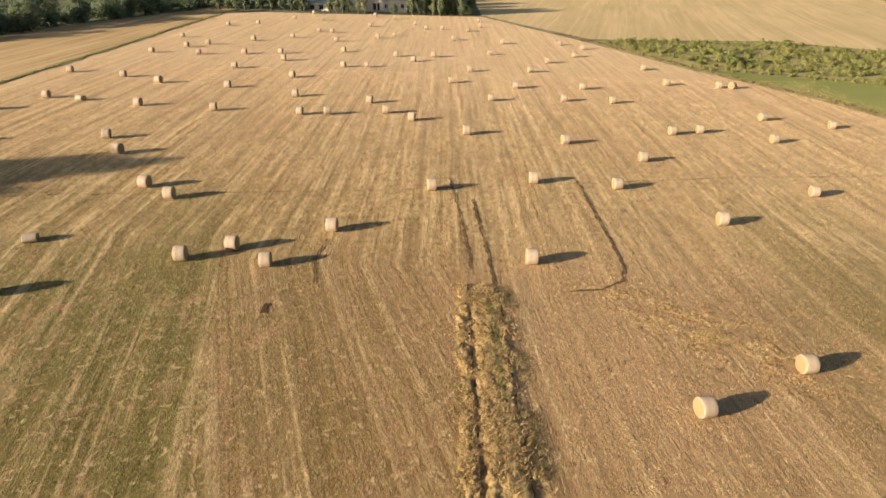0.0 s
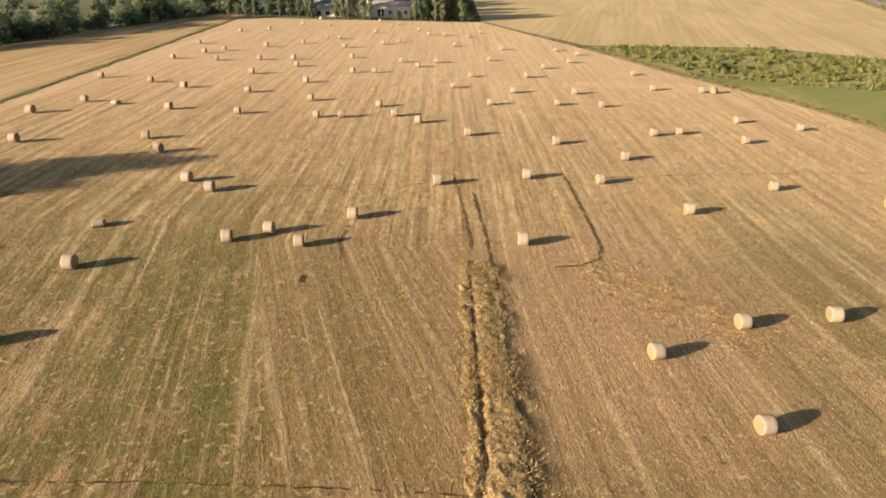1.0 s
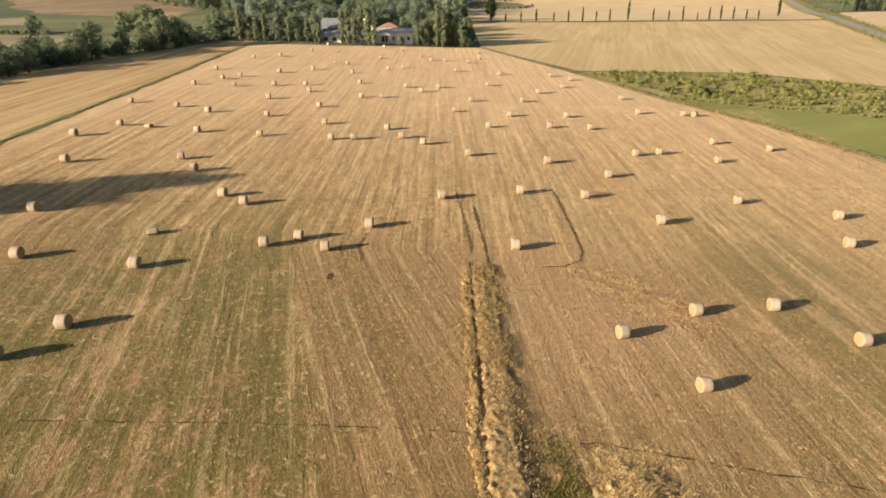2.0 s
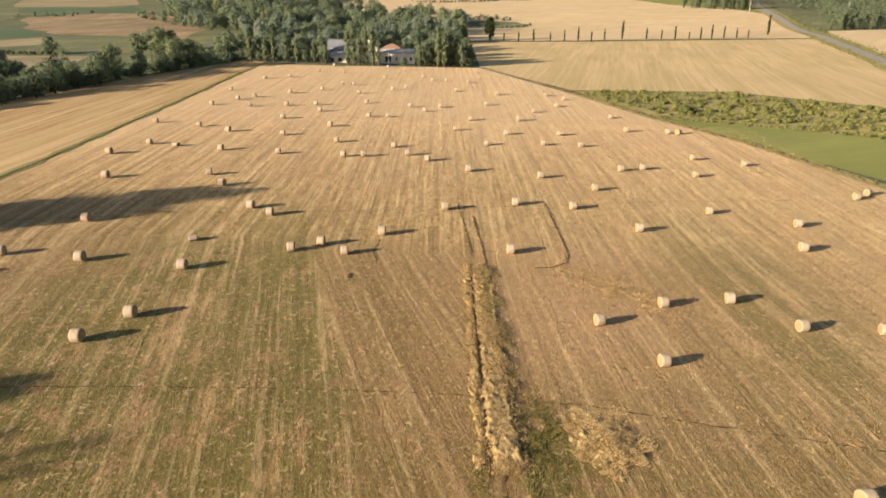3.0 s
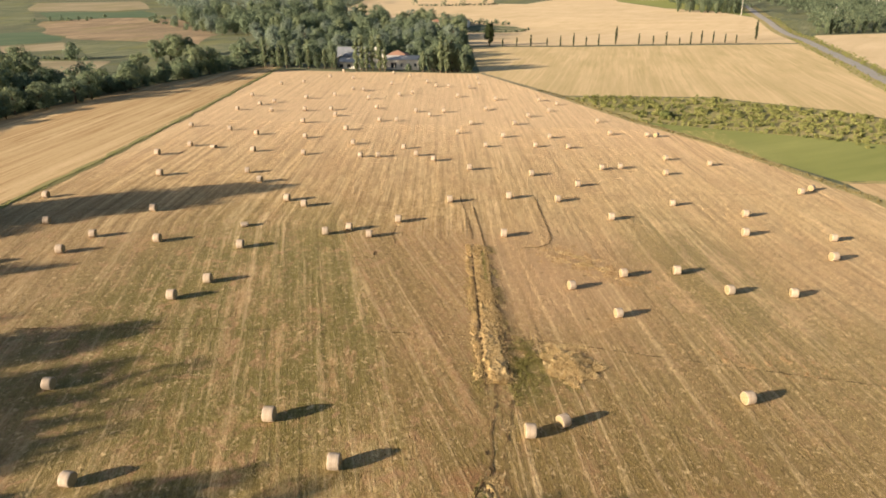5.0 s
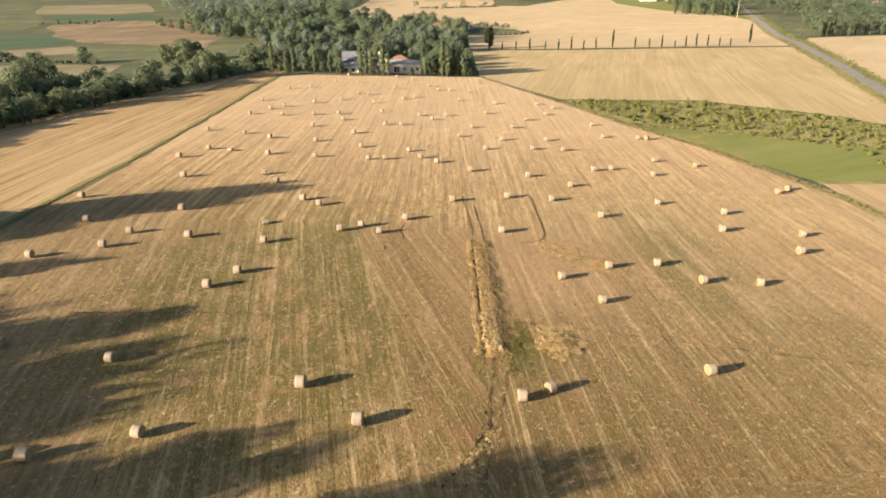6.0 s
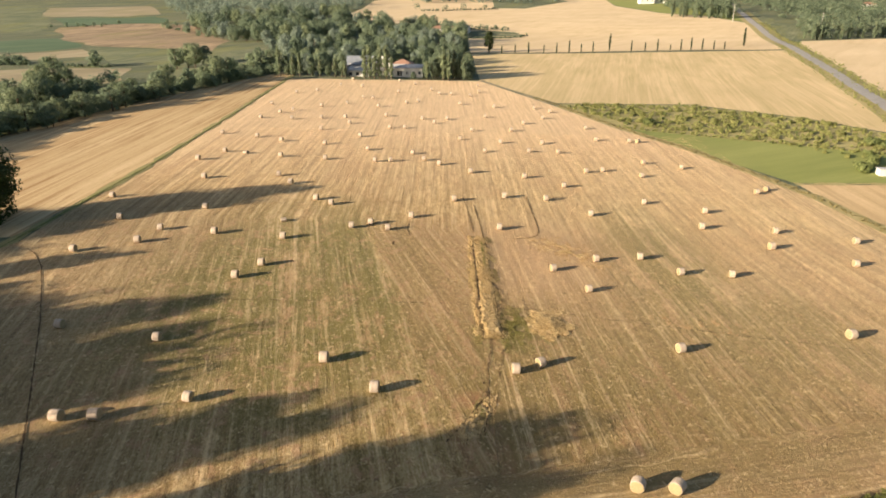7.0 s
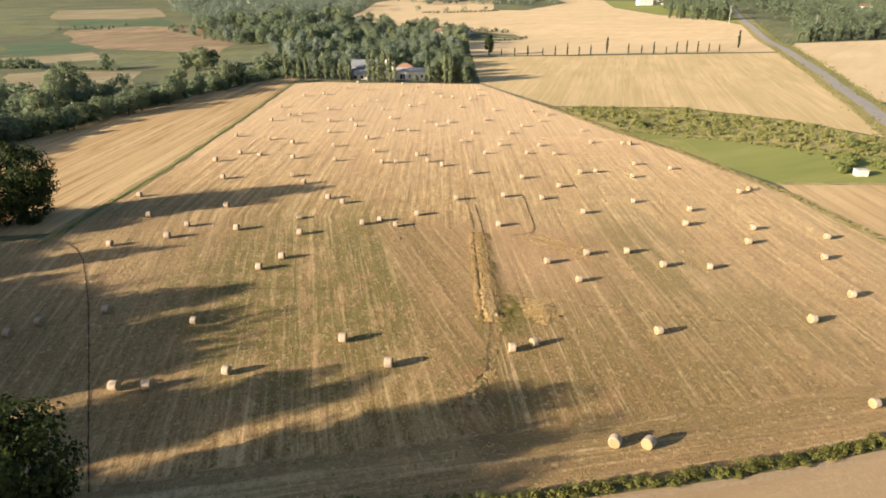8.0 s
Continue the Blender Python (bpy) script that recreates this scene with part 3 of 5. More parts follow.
sheet("green_slope", [(231, 398), (250, 428), (330, 452), (300, 470), (276, 530), (310, 660), (300, 655), (266, 535)], SLOPE_GREEN, 0.0, "rough green grass beside the road", "grass slope", 10.0, 6.0)
ribbon("lane", [(18, 336.5), (70, 346), (130, 358), (205, 363)], 2.2, SCRUB, 0.05, "grassy lane along the cypresses", "lane", 0.2, 7, 4.0)
sheet("field_13", [(-60, -36), (-20, -30.2), (2.4, -27.6), (24.3, -22.9), (44, -17.3), (90, -3.7), (120, -40), (60, -110), (-60, -110)],
      BARE_FIELD, 0.015, "smooth tan bare field beyond the hedge", "field", 5.0)
ribbon("verge", [(-20, -30.9), (2.4, -28.3), (24.3, -23.6), (44, -18.0), (90, -4.4)], 0.5, DUST, 0.05, "pale crumbly edge of the bare field", "field edge", 0.14, 8, 0.35)

# ---- cracks and ruts in the field ----
CRACK = "dark drying crack across the stubble"
ribbon("soil_crack", [(-45, 14.2), (-24, 15.3), (-12, 15.5), (-0.7, 15.3), (4.7, 14.4), (8.5, 14.5), (17, 12.5), (32, 9.3), (46, 6.5)], 0.10, DARK_SOIL, 0.05, CRACK, "crack", 0.10, 11, 0.5, whole=False)
ribbon("soil_crack", [(-64, 50), (-47, 53), (-35, 56), (-6, 59.6), (31.8, 67.5), (57, 70.7)], 0.10, DARK_SOIL, 0.05, CRACK, "crack", 0.10, 12, 0.5, whole=False)
ribbon("soil_crack", [(-66.5, 31), (-64, 28.8), (-60.4, 24), (-57, 17.9), (-51.9, 8.5), (-47.4, -0.6), (-41.6, -12.4), (-37.5, -20.8), (-34.4, -27)], 0.14, DARK_SOIL, 0.05, CRACK, "crack", 0.05, 13, 0.7)
RUT_SOIL = soil_material("rut_soil", (0.09, 0.056, 0.027), (0.25, 0.165, 0.08))
RUT = "dark wheel rut pressed into the stubble"
ribbon("wheel_rut", [(0.6, 64), (1.6, 52), (2.0, 43)], 0.15, RUT_SOIL, 0.05, RUT, "wheel rut", 0.10, 14, 0.5)
ribbon("wheel_rut", [(2.6, 58), (3.3, 47), (3.5, 41)], 0.18, RUT_SOIL, 0.05, RUT, "wheel rut", 0.10, 15, 0.5)
ribbon("wheel_rut", [(13.4, 64.5), (13.4, 55), (13.4, 47.9), (13.3, 44.5), (12.6, 42.3), (11.0, 41.0), (8.6, 40.3)], 0.20, RUT_SOIL, 0.05, RUT, "wheel rut", 0.10, 16, 0.4)
ribbon("wheel_rut", [(-9.0, 48), (-9.4, 44), (-8.7, 40.5)], 0.11, RUT_SOIL, 0.05, RUT, "wheel rut", 0.08, 17, 0.4)
ribbon("wheel_rut", [(-11.1, 37.6), (-11.25, 37.0), (-11.15, 36.3)], 0.34, DARK_SOIL, 0.05, RUT, "wheel rut", 0.08, 18, 0.3)
ribbon("wheel_rut", [(-11.2, 36.3), (-11.4, 34.6), (-11.2, 33.2)], 0.10, RUT_SOIL, 0.05, RUT, "wheel rut", 0.08, 21, 0.4, whole=False)

ribbon("wheel_rut", [(2.6, 6.5), (2.2, 2.0), (1.6, -2.0), (1.4, -5.5)], 0.16, RUT_SOIL, 0.05, RUT, "wheel rut", 0.16, 19, 0.4, whole=False)
ribbon("wheel_rut", [(4.2, 6.0), (3.4, 1.0), (2.4, -4.5)], 0.16, RUT_SOIL, 0.05, RUT, "wheel rut", 0.16, 20, 0.4, whole=False)

# ---- loose straw and weeds ----


def blades(name, spots, size, lean, width, material, label, category, seed):
    """Many thin stalks as one mesh. spots: rows of x, y and the stalk's foot above the ground."""
    rng = np.random.default_rng(seed)
    n = len(spots)
    spots = np.asarray(spots, float)
    base = lands(spots[:, 0], spots[:, 1]) + spots[:, 2]
    a, h = rng.uniform(0, 2 * np.pi, n), size * rng.uniform(0.5, 1.3, n)
    d, b = lean * h * rng.uniform(0.2, 1.0, n), rng.uniform(0, 2 * np.pi, n)
    w = width * rng.uniform(0.5, 1.4, n)
    v = np.empty((n, 3, 3))
    v[:, 0] = np.stack([spots[:, 0] - w * np.cos(a), spots[:, 1] - w * np.sin(a), base], 1)
    v[:, 1] = np.stack([spots[:, 0] + w * np.cos(a), spots[:, 1] + w * np.sin(a), base], 1)
    v[:, 2] = np.stack([spots[:, 0] + d * np.cos(b), spots[:, 1] + d * np.sin(b), base + h], 1)
    me = bpy.data.meshes.new(name)
    me.vertices.add(3 * n)
    me.vertices.foreach_set("co", v.ravel())
    me.loops.add(3 * n)
    me.loops.foreach_set("vertex_index", np.arange(3 * n, dtype=np.int32))
    me.polygons.add(n)
    me.polygons.foreach_set("loop_start", np.arange(0, 3 * n, 3, dtype=np.int32))
    me.materials.append(material)
    me.update(calc_edges=True)
    return tagged(new(name, me), label, category, kind="stuff")


def stubble():
    """Upright stubble, thick and thin in strips along the ways the machine drove."""
    rng = np.random.default_rng(21)
    n = 1500000
    x, y = rng.uniform(-62, 68, n), rng.uniform(-26, 125, n)
    seam = x + 0.245 * y + 5.2
    u = np.where(x > 1.8, x - 0.07 * np.maximum(40 - y, 0), np.where(seam > 0, x - 0.32 * np.maximum(44 - y, 0), x - 0.2 * np.maximum(48 - y, 0)))
    head = y - 0.2476 * x + 27.5 < 9
    u = np.where(head, 0.242 * x - 0.970 * y, u)
    v = np.where(head, 0.970 * x + 0.242 * y, y)

    def strip(scale, long, seed):
        """Smooth noise over the plan, fine across the rows and long along them."""
        r = np.random.default_rng(seed).random((512, 64))
        p, q = u / scale % 512, v / long % 64
        i, j = p.astype(int), q.astype(int)
        f, g = p - i, q - j
        i1, j1 = (i + 1) % 512, (j + 1) % 64
        i, j = i % 512, j % 64
        return (r[i, j] * (1 - f) + r[i1, j] * f) * (1 - g) + (r[i, j1] * (1 - f) + r[i1, j1] * f) * g

    thick = 0.40 * strip(0.28, 14, 1) + 0.40 * strip(1.2, 40, 2) + 0.45 * strip(0.6, 1.0, 3)
    keep = rng.random(n) < np.clip((thick - 0.44) * 3.0, 0.03, 1.0) * np.clip(1.15 - y / 260, 0.5, 1)
    keep &= ~((np.abs(x - 2.4) < 1.7) & (y > 6) & (y < 41))
    spots = np.stack([x, y, np.zeros(n)], 1)[keep]
    blades("stubble_stalks", spots, 0.11, 0.7, 0.0075, STALKS, "short cut straw stalks standing in rows", "stubble", 22)
    few = spots[rng.random(len(spots)) < 0.06]
    few[:, 0] += rng.normal(0, 0.3, len(few))
    blades("loose_straw", few, 0.03, 7.0, 0.008, LODGED, "loose straw and chaff lying on the stubble", "straw", 23)
    w = np.maximum(np.exp(-(((x + 23) / 14) ** 2 + ((y - 26) / 24) ** 2)), 0.7 * np.exp(-((x / 30) ** 2 + ((y + 2) / 14) ** 2)))
    w = np.maximum(w, np.maximum(0.75 * np.exp(-(((x - 32) / 8) ** 2 + ((y - 38) / 20) ** 2)), np.exp(-(((x - 6.5) / 4) ** 2 + ((y - 8) / 5) ** 2))))
    lush = 0.45 * strip(0.7, 5, 5) + 0.55 * strip(2.4, 30, 6)
    grow = rng.random(n) < np.clip((lush - 0.48) * 2.6, 0, 1) * w * 0.6
    grow &= ~((np.abs(x - 2.4) < 1.7) & (y > 6) & (y < 41))
    blades("weeds", np.stack([x, y, np.zeros(n)], 1)[grow], 0.10, 0.9, 0.014, WEED, "green weeds growing through the stubble", "weeds", 24)


stubble()


def bed(name, x0, x1, y0, y1, step, rise, material, label, category):
    """Tangled straw lying on the ground, as uneven as rise(x, y) makes it; left open where that is below nothing."""
    nx, ny = int((x1 - x0) / step), int((y1 - y0) / step)
    verts, up, faces = [], [], []
    for j in range(ny + 1):
        for i in range(nx + 1):
            x, y = x0 + i * step, y0 + j * step
            h = rise(x, y)
            up.append(h)
            verts.append((x + 0.3 * step * noise.noise(Vector((x * 5, y * 5, 1))), y + 0.3 * step * noise.noise(Vector((x * 5, y * 5, 9))), land(x, y) + max(h, -0.03)))
    for j in range(ny):
        for i in range(nx):
            b = j * (nx + 1) + i
            q = (b, b + 1, b + nx + 2, b + nx + 1)
            if max(up[v] for v in q) > 0:
                faces.append(q)
    return tagged(new(name, mesh_of(name, verts, faces, material, True)), label, category, kind="stuff")


def lumps(x, y, scale, seed):
    return noise.noise(Vector((x * scale, y * scale * 0.7, seed)))


def windrow():
    """A strip of standing and lodged straw left uncut, a heap and loose litter."""
    rng = np.random.default_rng(31)

    def middle(y):
        return 2.8 + 0.12 * math.sin(y * 0.4) + 0.16 * math.sin(y * 0.23 + 1) - 0.012 * (y - 24)

    def strip(x, y):
        half = 1.0 + 0.45 * lumps(0, y, 0.45, 4) + 0.4 * lumps(7, y, 2.0, 5) + 0.25 * lumps(x, y, 3.0, 8)
        u = abs(x - middle(y)) / half
        e = 1 - max(0.0, (y - 39) / 2, (8.2 - y) / 1.6)
        tall = 0.14 + 0.14 * ease(24, 9, y)
        return (tall + 0.07 * lumps(x, y, 1.1, 1) + 0.09 * lumps(x, y, 2.6, 2) + 0.05 * lumps(x, y, 7.0, 7)) * (1.0 if u < 0.8 else (1 - u) * 5) * e - (0.3 if u > 1 else 0)

    def side(x, y):
        u = abs(x - 1.12 - 0.16 * math.sin(y * 0.7) - 0.12 * lumps(x, y, 1.5, 9)) / (0.28 + 0.24 * lumps(3, y, 0.8, 6))
        return (0.04 + 0.17 * lumps(x, y, 2.4, 3)) if u < 1 and 7 < y < 40.5 else -1

    bed("straw_bank", 1.5, 4.6, 6.4, 41.2, 0.11, strip, STRAW_BANK, "lodged straw bank left uncut in the field", "straw strip")
    bed("straw_bank", 0.6, 1.7, 6.8, 40.6, 0.11, side, STRAW_BANK, "narrow weedy strip of uncut straw", "straw strip")
    ribbon("soil_gap", [(1.72, 6.0), (1.78, 12), (1.72, 20), (1.66, 30), (1.62, 41)], 0.16, DARK_SOIL, 0.045, "dark soil gap along the uncut straw", "gap", 0.08, 41, 0.4, whole=False)
    # right-hand line: bare soil together with the bank's shadow, drawn as dark colour
    ribbon("soil_gap", [(4.06, 5), (3.95, 12), (3.85, 20), (3.75, 30), (3.65, 41)], 0.14, DARK_SOIL, 0.045, "dark soil gap along the uncut straw", "gap", 0.08, 42, 0.3, whole=False)
    n = 46000
    y = rng.uniform(6.8, 40.8, n)
    x = 2.8 + 0.12 * np.sin(y * 0.4) - 0.012 * (y - 24) + rng.normal(0, 0.7, n)
    edge = rng.random(n) < 0.14
    x[edge] = 1.15 + 0.1 * np.sin(y[edge] * 0.7) + rng.normal(0, 0.16, edge.sum())
    keep = (np.abs(x - 1.7) > 0.12) & (rng.random(n) < 0.5 + 0.3 * np.sin(y * 1.3 + 2 * np.sin(y * 0.37)) + 0.3 * np.sin(x * 4 + y * 2.1))
    keep &= ~((np.abs(x - 3.05) < 0.28) & (y > 28) & (y < 38))
    foot = rng.uniform(0, 0.2, n)
    blades("uncut_straw", np.stack([x, y, foot], 1)[keep], 0.17, 2.2, 0.022, LODGED, "loose golden straw over the uncut strip", "straw strip", 32)
    y = 6.4 + 5 * rng.random(1600) ** 1.6
    x = 2.85 + rng.normal(0, 0.7, 1600)
    blades("uncut_straw", np.stack([x, y, np.zeros(1600)], 1), 0.30, 1.2, 0.018, GOLDEN, "tall golden straw still standing", "straw strip", 37)
    n = 5200
    y = rng.uniform(3, 41, n)
    pick = rng.random(n)
    x = np.where(pick < 0.15, 0.75 + rng.normal(0, 0.3, n), np.where(pick < 0.4, 1.15 + rng.normal(0, 0.18, n), 4.35 + rng.normal(0, 0.35, n)))
    keep = np.sin(y * 0.9 + x) + np.sin(y * 0.31) > 0.1
    dark = (pick > 0.85) & (y > 10)
    x[dark] = 3.05 + rng.normal(0, 0.14, dark.sum())
    y[dark] = rng.uniform(28, 38, dark.sum())
    blades("weed_tufts", np.stack([x, y, np.where(dark, 0.12, 0)], 1)[keep | dark], 0.16, 0.9, 0.03, STRIP_WEED, "green weeds along the uncut strip", "weeds", 33)

    def heap(x, y):
        q = math.hypot((x - 9.9) / 2.3, (y - 10.0 + 0.25 * (x - 9.9)) / 2.8) - 0.34 * lumps(x, y, 0.7, 11) - 0.3 * lumps(x, y, 1.8, 12)
        return (0.12 + 0.24 * lumps(x, y, 1.6, 13) + 0.2 * lumps(x, y, 4.2, 14)) * min(1.0, (1 - q) * 2.5) if q < 1 else -1

    bed("straw_heap", 6.8, 14.6, 5.8, 14.0, 0.13, heap, STRAW_GOLD, "flattened heap of loose golden straw", "straw heap")
    n = 26000
    q, a = np.sqrt(rng.random(n)), rng.uniform(0, 2 * np.pi, n)
    q *= 1 + 0.22 * np.sin(3 * a + 1) + 0.2 * np.sin(7 * a)
    x, y = 9.9 + 2.5 * q * np.cos(a), 10.0 + 3.0 * q * np.sin(a) - 0.25 * 2.5 * q * np.cos(a)
    keep = rng.random(n) < 0.5 + 0.5 * np.sin(3.1 * x + np.sin(2 * y)) * np.sin(2.6 * y + 1 + np.sin(1.7 * x))
    foot = np.maximum(0.02, 0.4 * (1 - q)) * rng.random(n)
    blades("straw_heap", np.stack([x, y, foot], 1)[keep], 0.15, 3.2, 0.028, GOLDEN, "loose golden straw over the flattened heap", "straw heap", 34)
    x, y = rng.normal(10.5, 1.3, 900), 13.6 + rng.normal(0, 0.45, 900)
    blades("straw_litter", np.stack([x, y, np.zeros(900)], 1), 0.08, 6.0, 0.03, GOLDEN, "pale wisps of straw beside the heap", "straw litter", 40)
    n = 1800
    a, q = rng.uniform(0, 2 * np.pi, n), np.abs(rng.normal(0, 0.7, n))
    blades("weed_tufts", np.stack([0.6 + 0.25 * np.sin(9 * q) + 0.8 * q * np.cos(a), -8.8 + 3.4 * q * np.sin(a), np.zeros(n)], 1), 0.12, 1.6, 0.018, WEED, "dark tangled weeds on the stubble", "weeds", 36)

    def tangle(x, y):
        v = (y + 9.6) / 3.6
        u = (x - 0.2 - 0.42 * (y + 9.6)) / (0.75 + 0.8 * (0.5 - 0.5 * v))
        q = u * u + v * v - 0.5 * lumps(x, y, 1.1, 41) - 0.3 * lumps(x, y, 3.0, 42)
        return (0.05 + 0.16 * lumps(x, y, 2.6, 43)) * min(1.0, (1 - q) * 2) if q < 1 else -1

    bed("straw_tangle", -4.5, 3.5, -14, -5.2, 0.1, tangle, STRAW_BANK, "tangled straw and weeds torn up from the stubble", "straw heap")
    n = 5200
    v = rng.uniform(-1, 1, n)
    y = -9.6 + 3.8 * v
    x = 0.2 + 0.42 * (y + 9.6) + rng.normal(0, 0.75 - 0.35 * v, n)
    keep = np.sin(3 * x + 0.6 * y) + np.sin(1.7 * y - x) > -0.4
    blades("straw_tangle", np.stack([x, y, np.zeros(n)], 1)[keep], 0.13, 3.2, 0.022, LODGED, "loose strands over the torn straw", "straw heap", 44)
    for k, (a, b, c, d) in enumerate(((1.0, -6.0, -2.8, -13.2), (0.3, -7.0, -1.0, -13.6), (1.5, -6.5, 0.6, -12.0), (1.2, -3.0, 1.1, -7.5))):
        ribbon("wheel_rut", [(a, b), ((a + c) / 2 + 0.25, (b + d) / 2), (c, d)], 0.16, DARK_SOIL, 0.05, RUT, "wheel rut", 0.12, 60 + k, 0.4, whole=False)

    n = 5200
    x, y = 5.5 + rng.normal(0, 1.2, n), 10.4 + rng.normal(0, 2.6, n)
    keep = (x > 4.0) & (np.sin(x * 2.3 + y) + np.sin(y * 1.9 - x) > -0.7)
    blades("weeds", np.stack([x, y, np.zeros(n)], 1)[keep], 0.16, 0.9, 0.022, STRIP_WEED, "dark green weeds beside the uncut strip", "weeds", 38)

    def scraps(x, y):
        q = ((x - 30) / 9) ** 2 + ((y - 11.5 + 0.3 * (x - 30)) / 2.0) ** 2
        return (lumps(x, y, 1.0, 31) + 0.9 * lumps(x, y, 4.4, 32) - 0.22 - 0.35 * q) * 0.11

    bed("straw_litter", 20, 41, 6, 17, 0.12, scraps, STRAW_SCRAP, "pale clumps of loose straw along a crack", "straw litter")

    def litter(x, y):
        q = ((x - 16) / 7) ** 2 + ((y - 36 + 0.8 * (x - 16)) / 4.4) ** 2
        return (lumps(x, y, 0.9, 21) + 0.9 * lumps(x, y, 4.2, 22) - 0.02 - 0.35 * q) * 0.10

    bed("straw_litter", 8, 27, 28, 42, 0.11, litter, STRAW_SCRAP, "pale clumps of loose straw on reddish soil", "straw litter")
    n = 13000
    a, q = rng.uniform(0, 2 * np.pi, n), np.abs(rng.normal(0, 0.8, n))
    x, y = 16 + 5 * q * np.cos(a), 36 + 3.4 * q * np.sin(a) - 0.8 * 5 * q * np.cos(a)
    keep = np.sin(x * 1.7 + 2 * np.sin(y)) + np.sin(y * 2.1 + x) > 0
    blades("straw_litter", np.stack([x, y, np.zeros(n)], 1)[keep], 0.08, 5.0, 0.03, GOLDEN, "scattered loose straw on the stubble", "straw litter", 35)


windrow()

# ---- bales ----
BALES = (
    [(16.6, -18.9), (13.3, -18.8), (-39.3, -11.3), (-35.9, -11.0), (43.9, -10.8), (-28.3, -7.7), (-10.1, -5.3), (4.8, -1.0), (-57.3, -0.5), (-16.2, 0.3), (7.7, 0.5), (-55.2, 2.6), (-36.0, 4.0), (24.6, 4.6), (-48.4, 6.4), (47.3, 9.3), (57.7, 18.0), (17.05, 20.5), (-32.2, 21.9), (-29.7, 26.5), (39.7, 27.3), (32.1, 27.5), (13.15, 27.5), (-58.9, 30.0), (20.4, 31.7), (61.5, 33.1), (27.6, 33.1), (-51.1, 34.3), (-29.1, 37.7), (-40.6, 39.1), (51.2, 39.6), (-49.8, 40.2), (-12.6, 43.0), (67.5, 43.5)],
    [(-18.8, 43.6), (6.5, 44.8), (-58.6, 44.9), (-15.7, 45.7), (55.4, 47.4), (42.8, 48.6), (-8.9, 49.7), (-46.2, 51.8), (24.1, 53.9), (-24.2, 56.0), (-65.6, 57.4), (46.7, 57.8), (-27.5, 58.8), (-1.1, 60.3), (36.3, 62.3), (17.0, 62.5), (8.9, 63.4), (-34.5, 69.1), (-53.0, 71.5), (62.6, 71.6), (22.1, 72.1), (65.8, 74.1), (-38.3, 74.8), (14.5, 78.4), (2.8, 81.3), (41.2, 81.9), (29.2, 84.4), (33.2, 85.7), (-59.4, 86.5), (-4.2, 87.7), (-19.2, 89.1), (-15.6, 89.6), (-30.9, 89.9), (52.8, 90.2)],
    [(-7.9, 91.4), (-41.6, 91.4), (44.8, 93.7), (-55.7, 94.6), (-10.8, 97.6), (-22.1, 100.5), (7.1, 101.5), (25.6, 102.1), (18.3, 102.6), (-33.6, 105.6), (-45.1, 107.7), (-52.4, 111.7), (11.8, 111.9), (22.9, 112.4), (-62.5, 114.6), (1.2, 115.1), (-25.7, 115.8), (49.4, 116.3), (47.2, 116.6), (38.4, 117.6), (-37.5, 123.1), (4.8, 126.8), (16.1, 127.6), (-18.7, 127.9), (-14.4, 128.5), (38.6, 133.1), (-30.9, 133.1), (-6.0, 136.9), (-48.8, 137.6), (-58.2, 138.1), (20.8, 138.7), (-40.3, 139.9), (-33.4, 141.9), (-9.9, 142.8)],
    [(-2.2, 143.5), (-21.2, 146.7), (-54.4, 147.0), (27.7, 147.3), (9.8, 148.0), (-51.4, 151.8), (31.7, 158.8), (-43.7, 160.2), (-60.6, 162.0), (-25.1, 162.8), (27.4, 165.2), (13.9, 166.3), (-36.2, 167.4), (-16.2, 171.1), (2.3, 171.4), (-12.4, 176.0), (-28.6, 179.3), (-32.1, 180.4), (-57.6, 188.0), (6.5, 190.2), (-50.9, 193.2), (-4.9, 193.8), (-0.5, 193.9), (-20.5, 195.7), (10.3, 200.1), (-8.2, 203.1), (-35.6, 208.0), (-44.3, 209.6), (10.6, 215.8), (-15.1, 218.0), (-21.9, 225.7), (-41.7, 227.1)],
)
# bales that lie across the rows, with their turn in degrees
TURNED = {(16.6, -18.9): 48, (13.3, -18.8): 62, (7.7, 0.5): 28, (43.9, -10.8): 14, (49.4, 116.3): 40, (65.8, 74.1): 35, (24.6, 4.6): 12, (17.05, 20.5): 8, (47.3, 9.3): 10, (-28.3, -7.7): -8}


def lathe(profile, sides, seed, rough, flat):
    """Rings round the x axis; the foot is pressed flat."""
    rng = random.Random(seed)
    bm = bmesh.new()
    rings = []
    for x, r in profile:
        ring = []
        for k in range(sides):
            a = 2 * math.pi * k / sides
            q = r * (1 + rng.uniform(-rough, rough)) if r > 0.05 else r
            ring.append(bm.verts.new((x + rng.uniform(-rough, rough) * 0.4, q * math.cos(a), max(-flat, q * math.sin(a)))))
        rings.append(ring)
    for a, b in zip(rings, rings[1:]):
        for k in range(sides):
            bm.faces.new((a[k], a[(k + 1) % sides], b[(k + 1) % sides], b[k]))
    return bm, rings


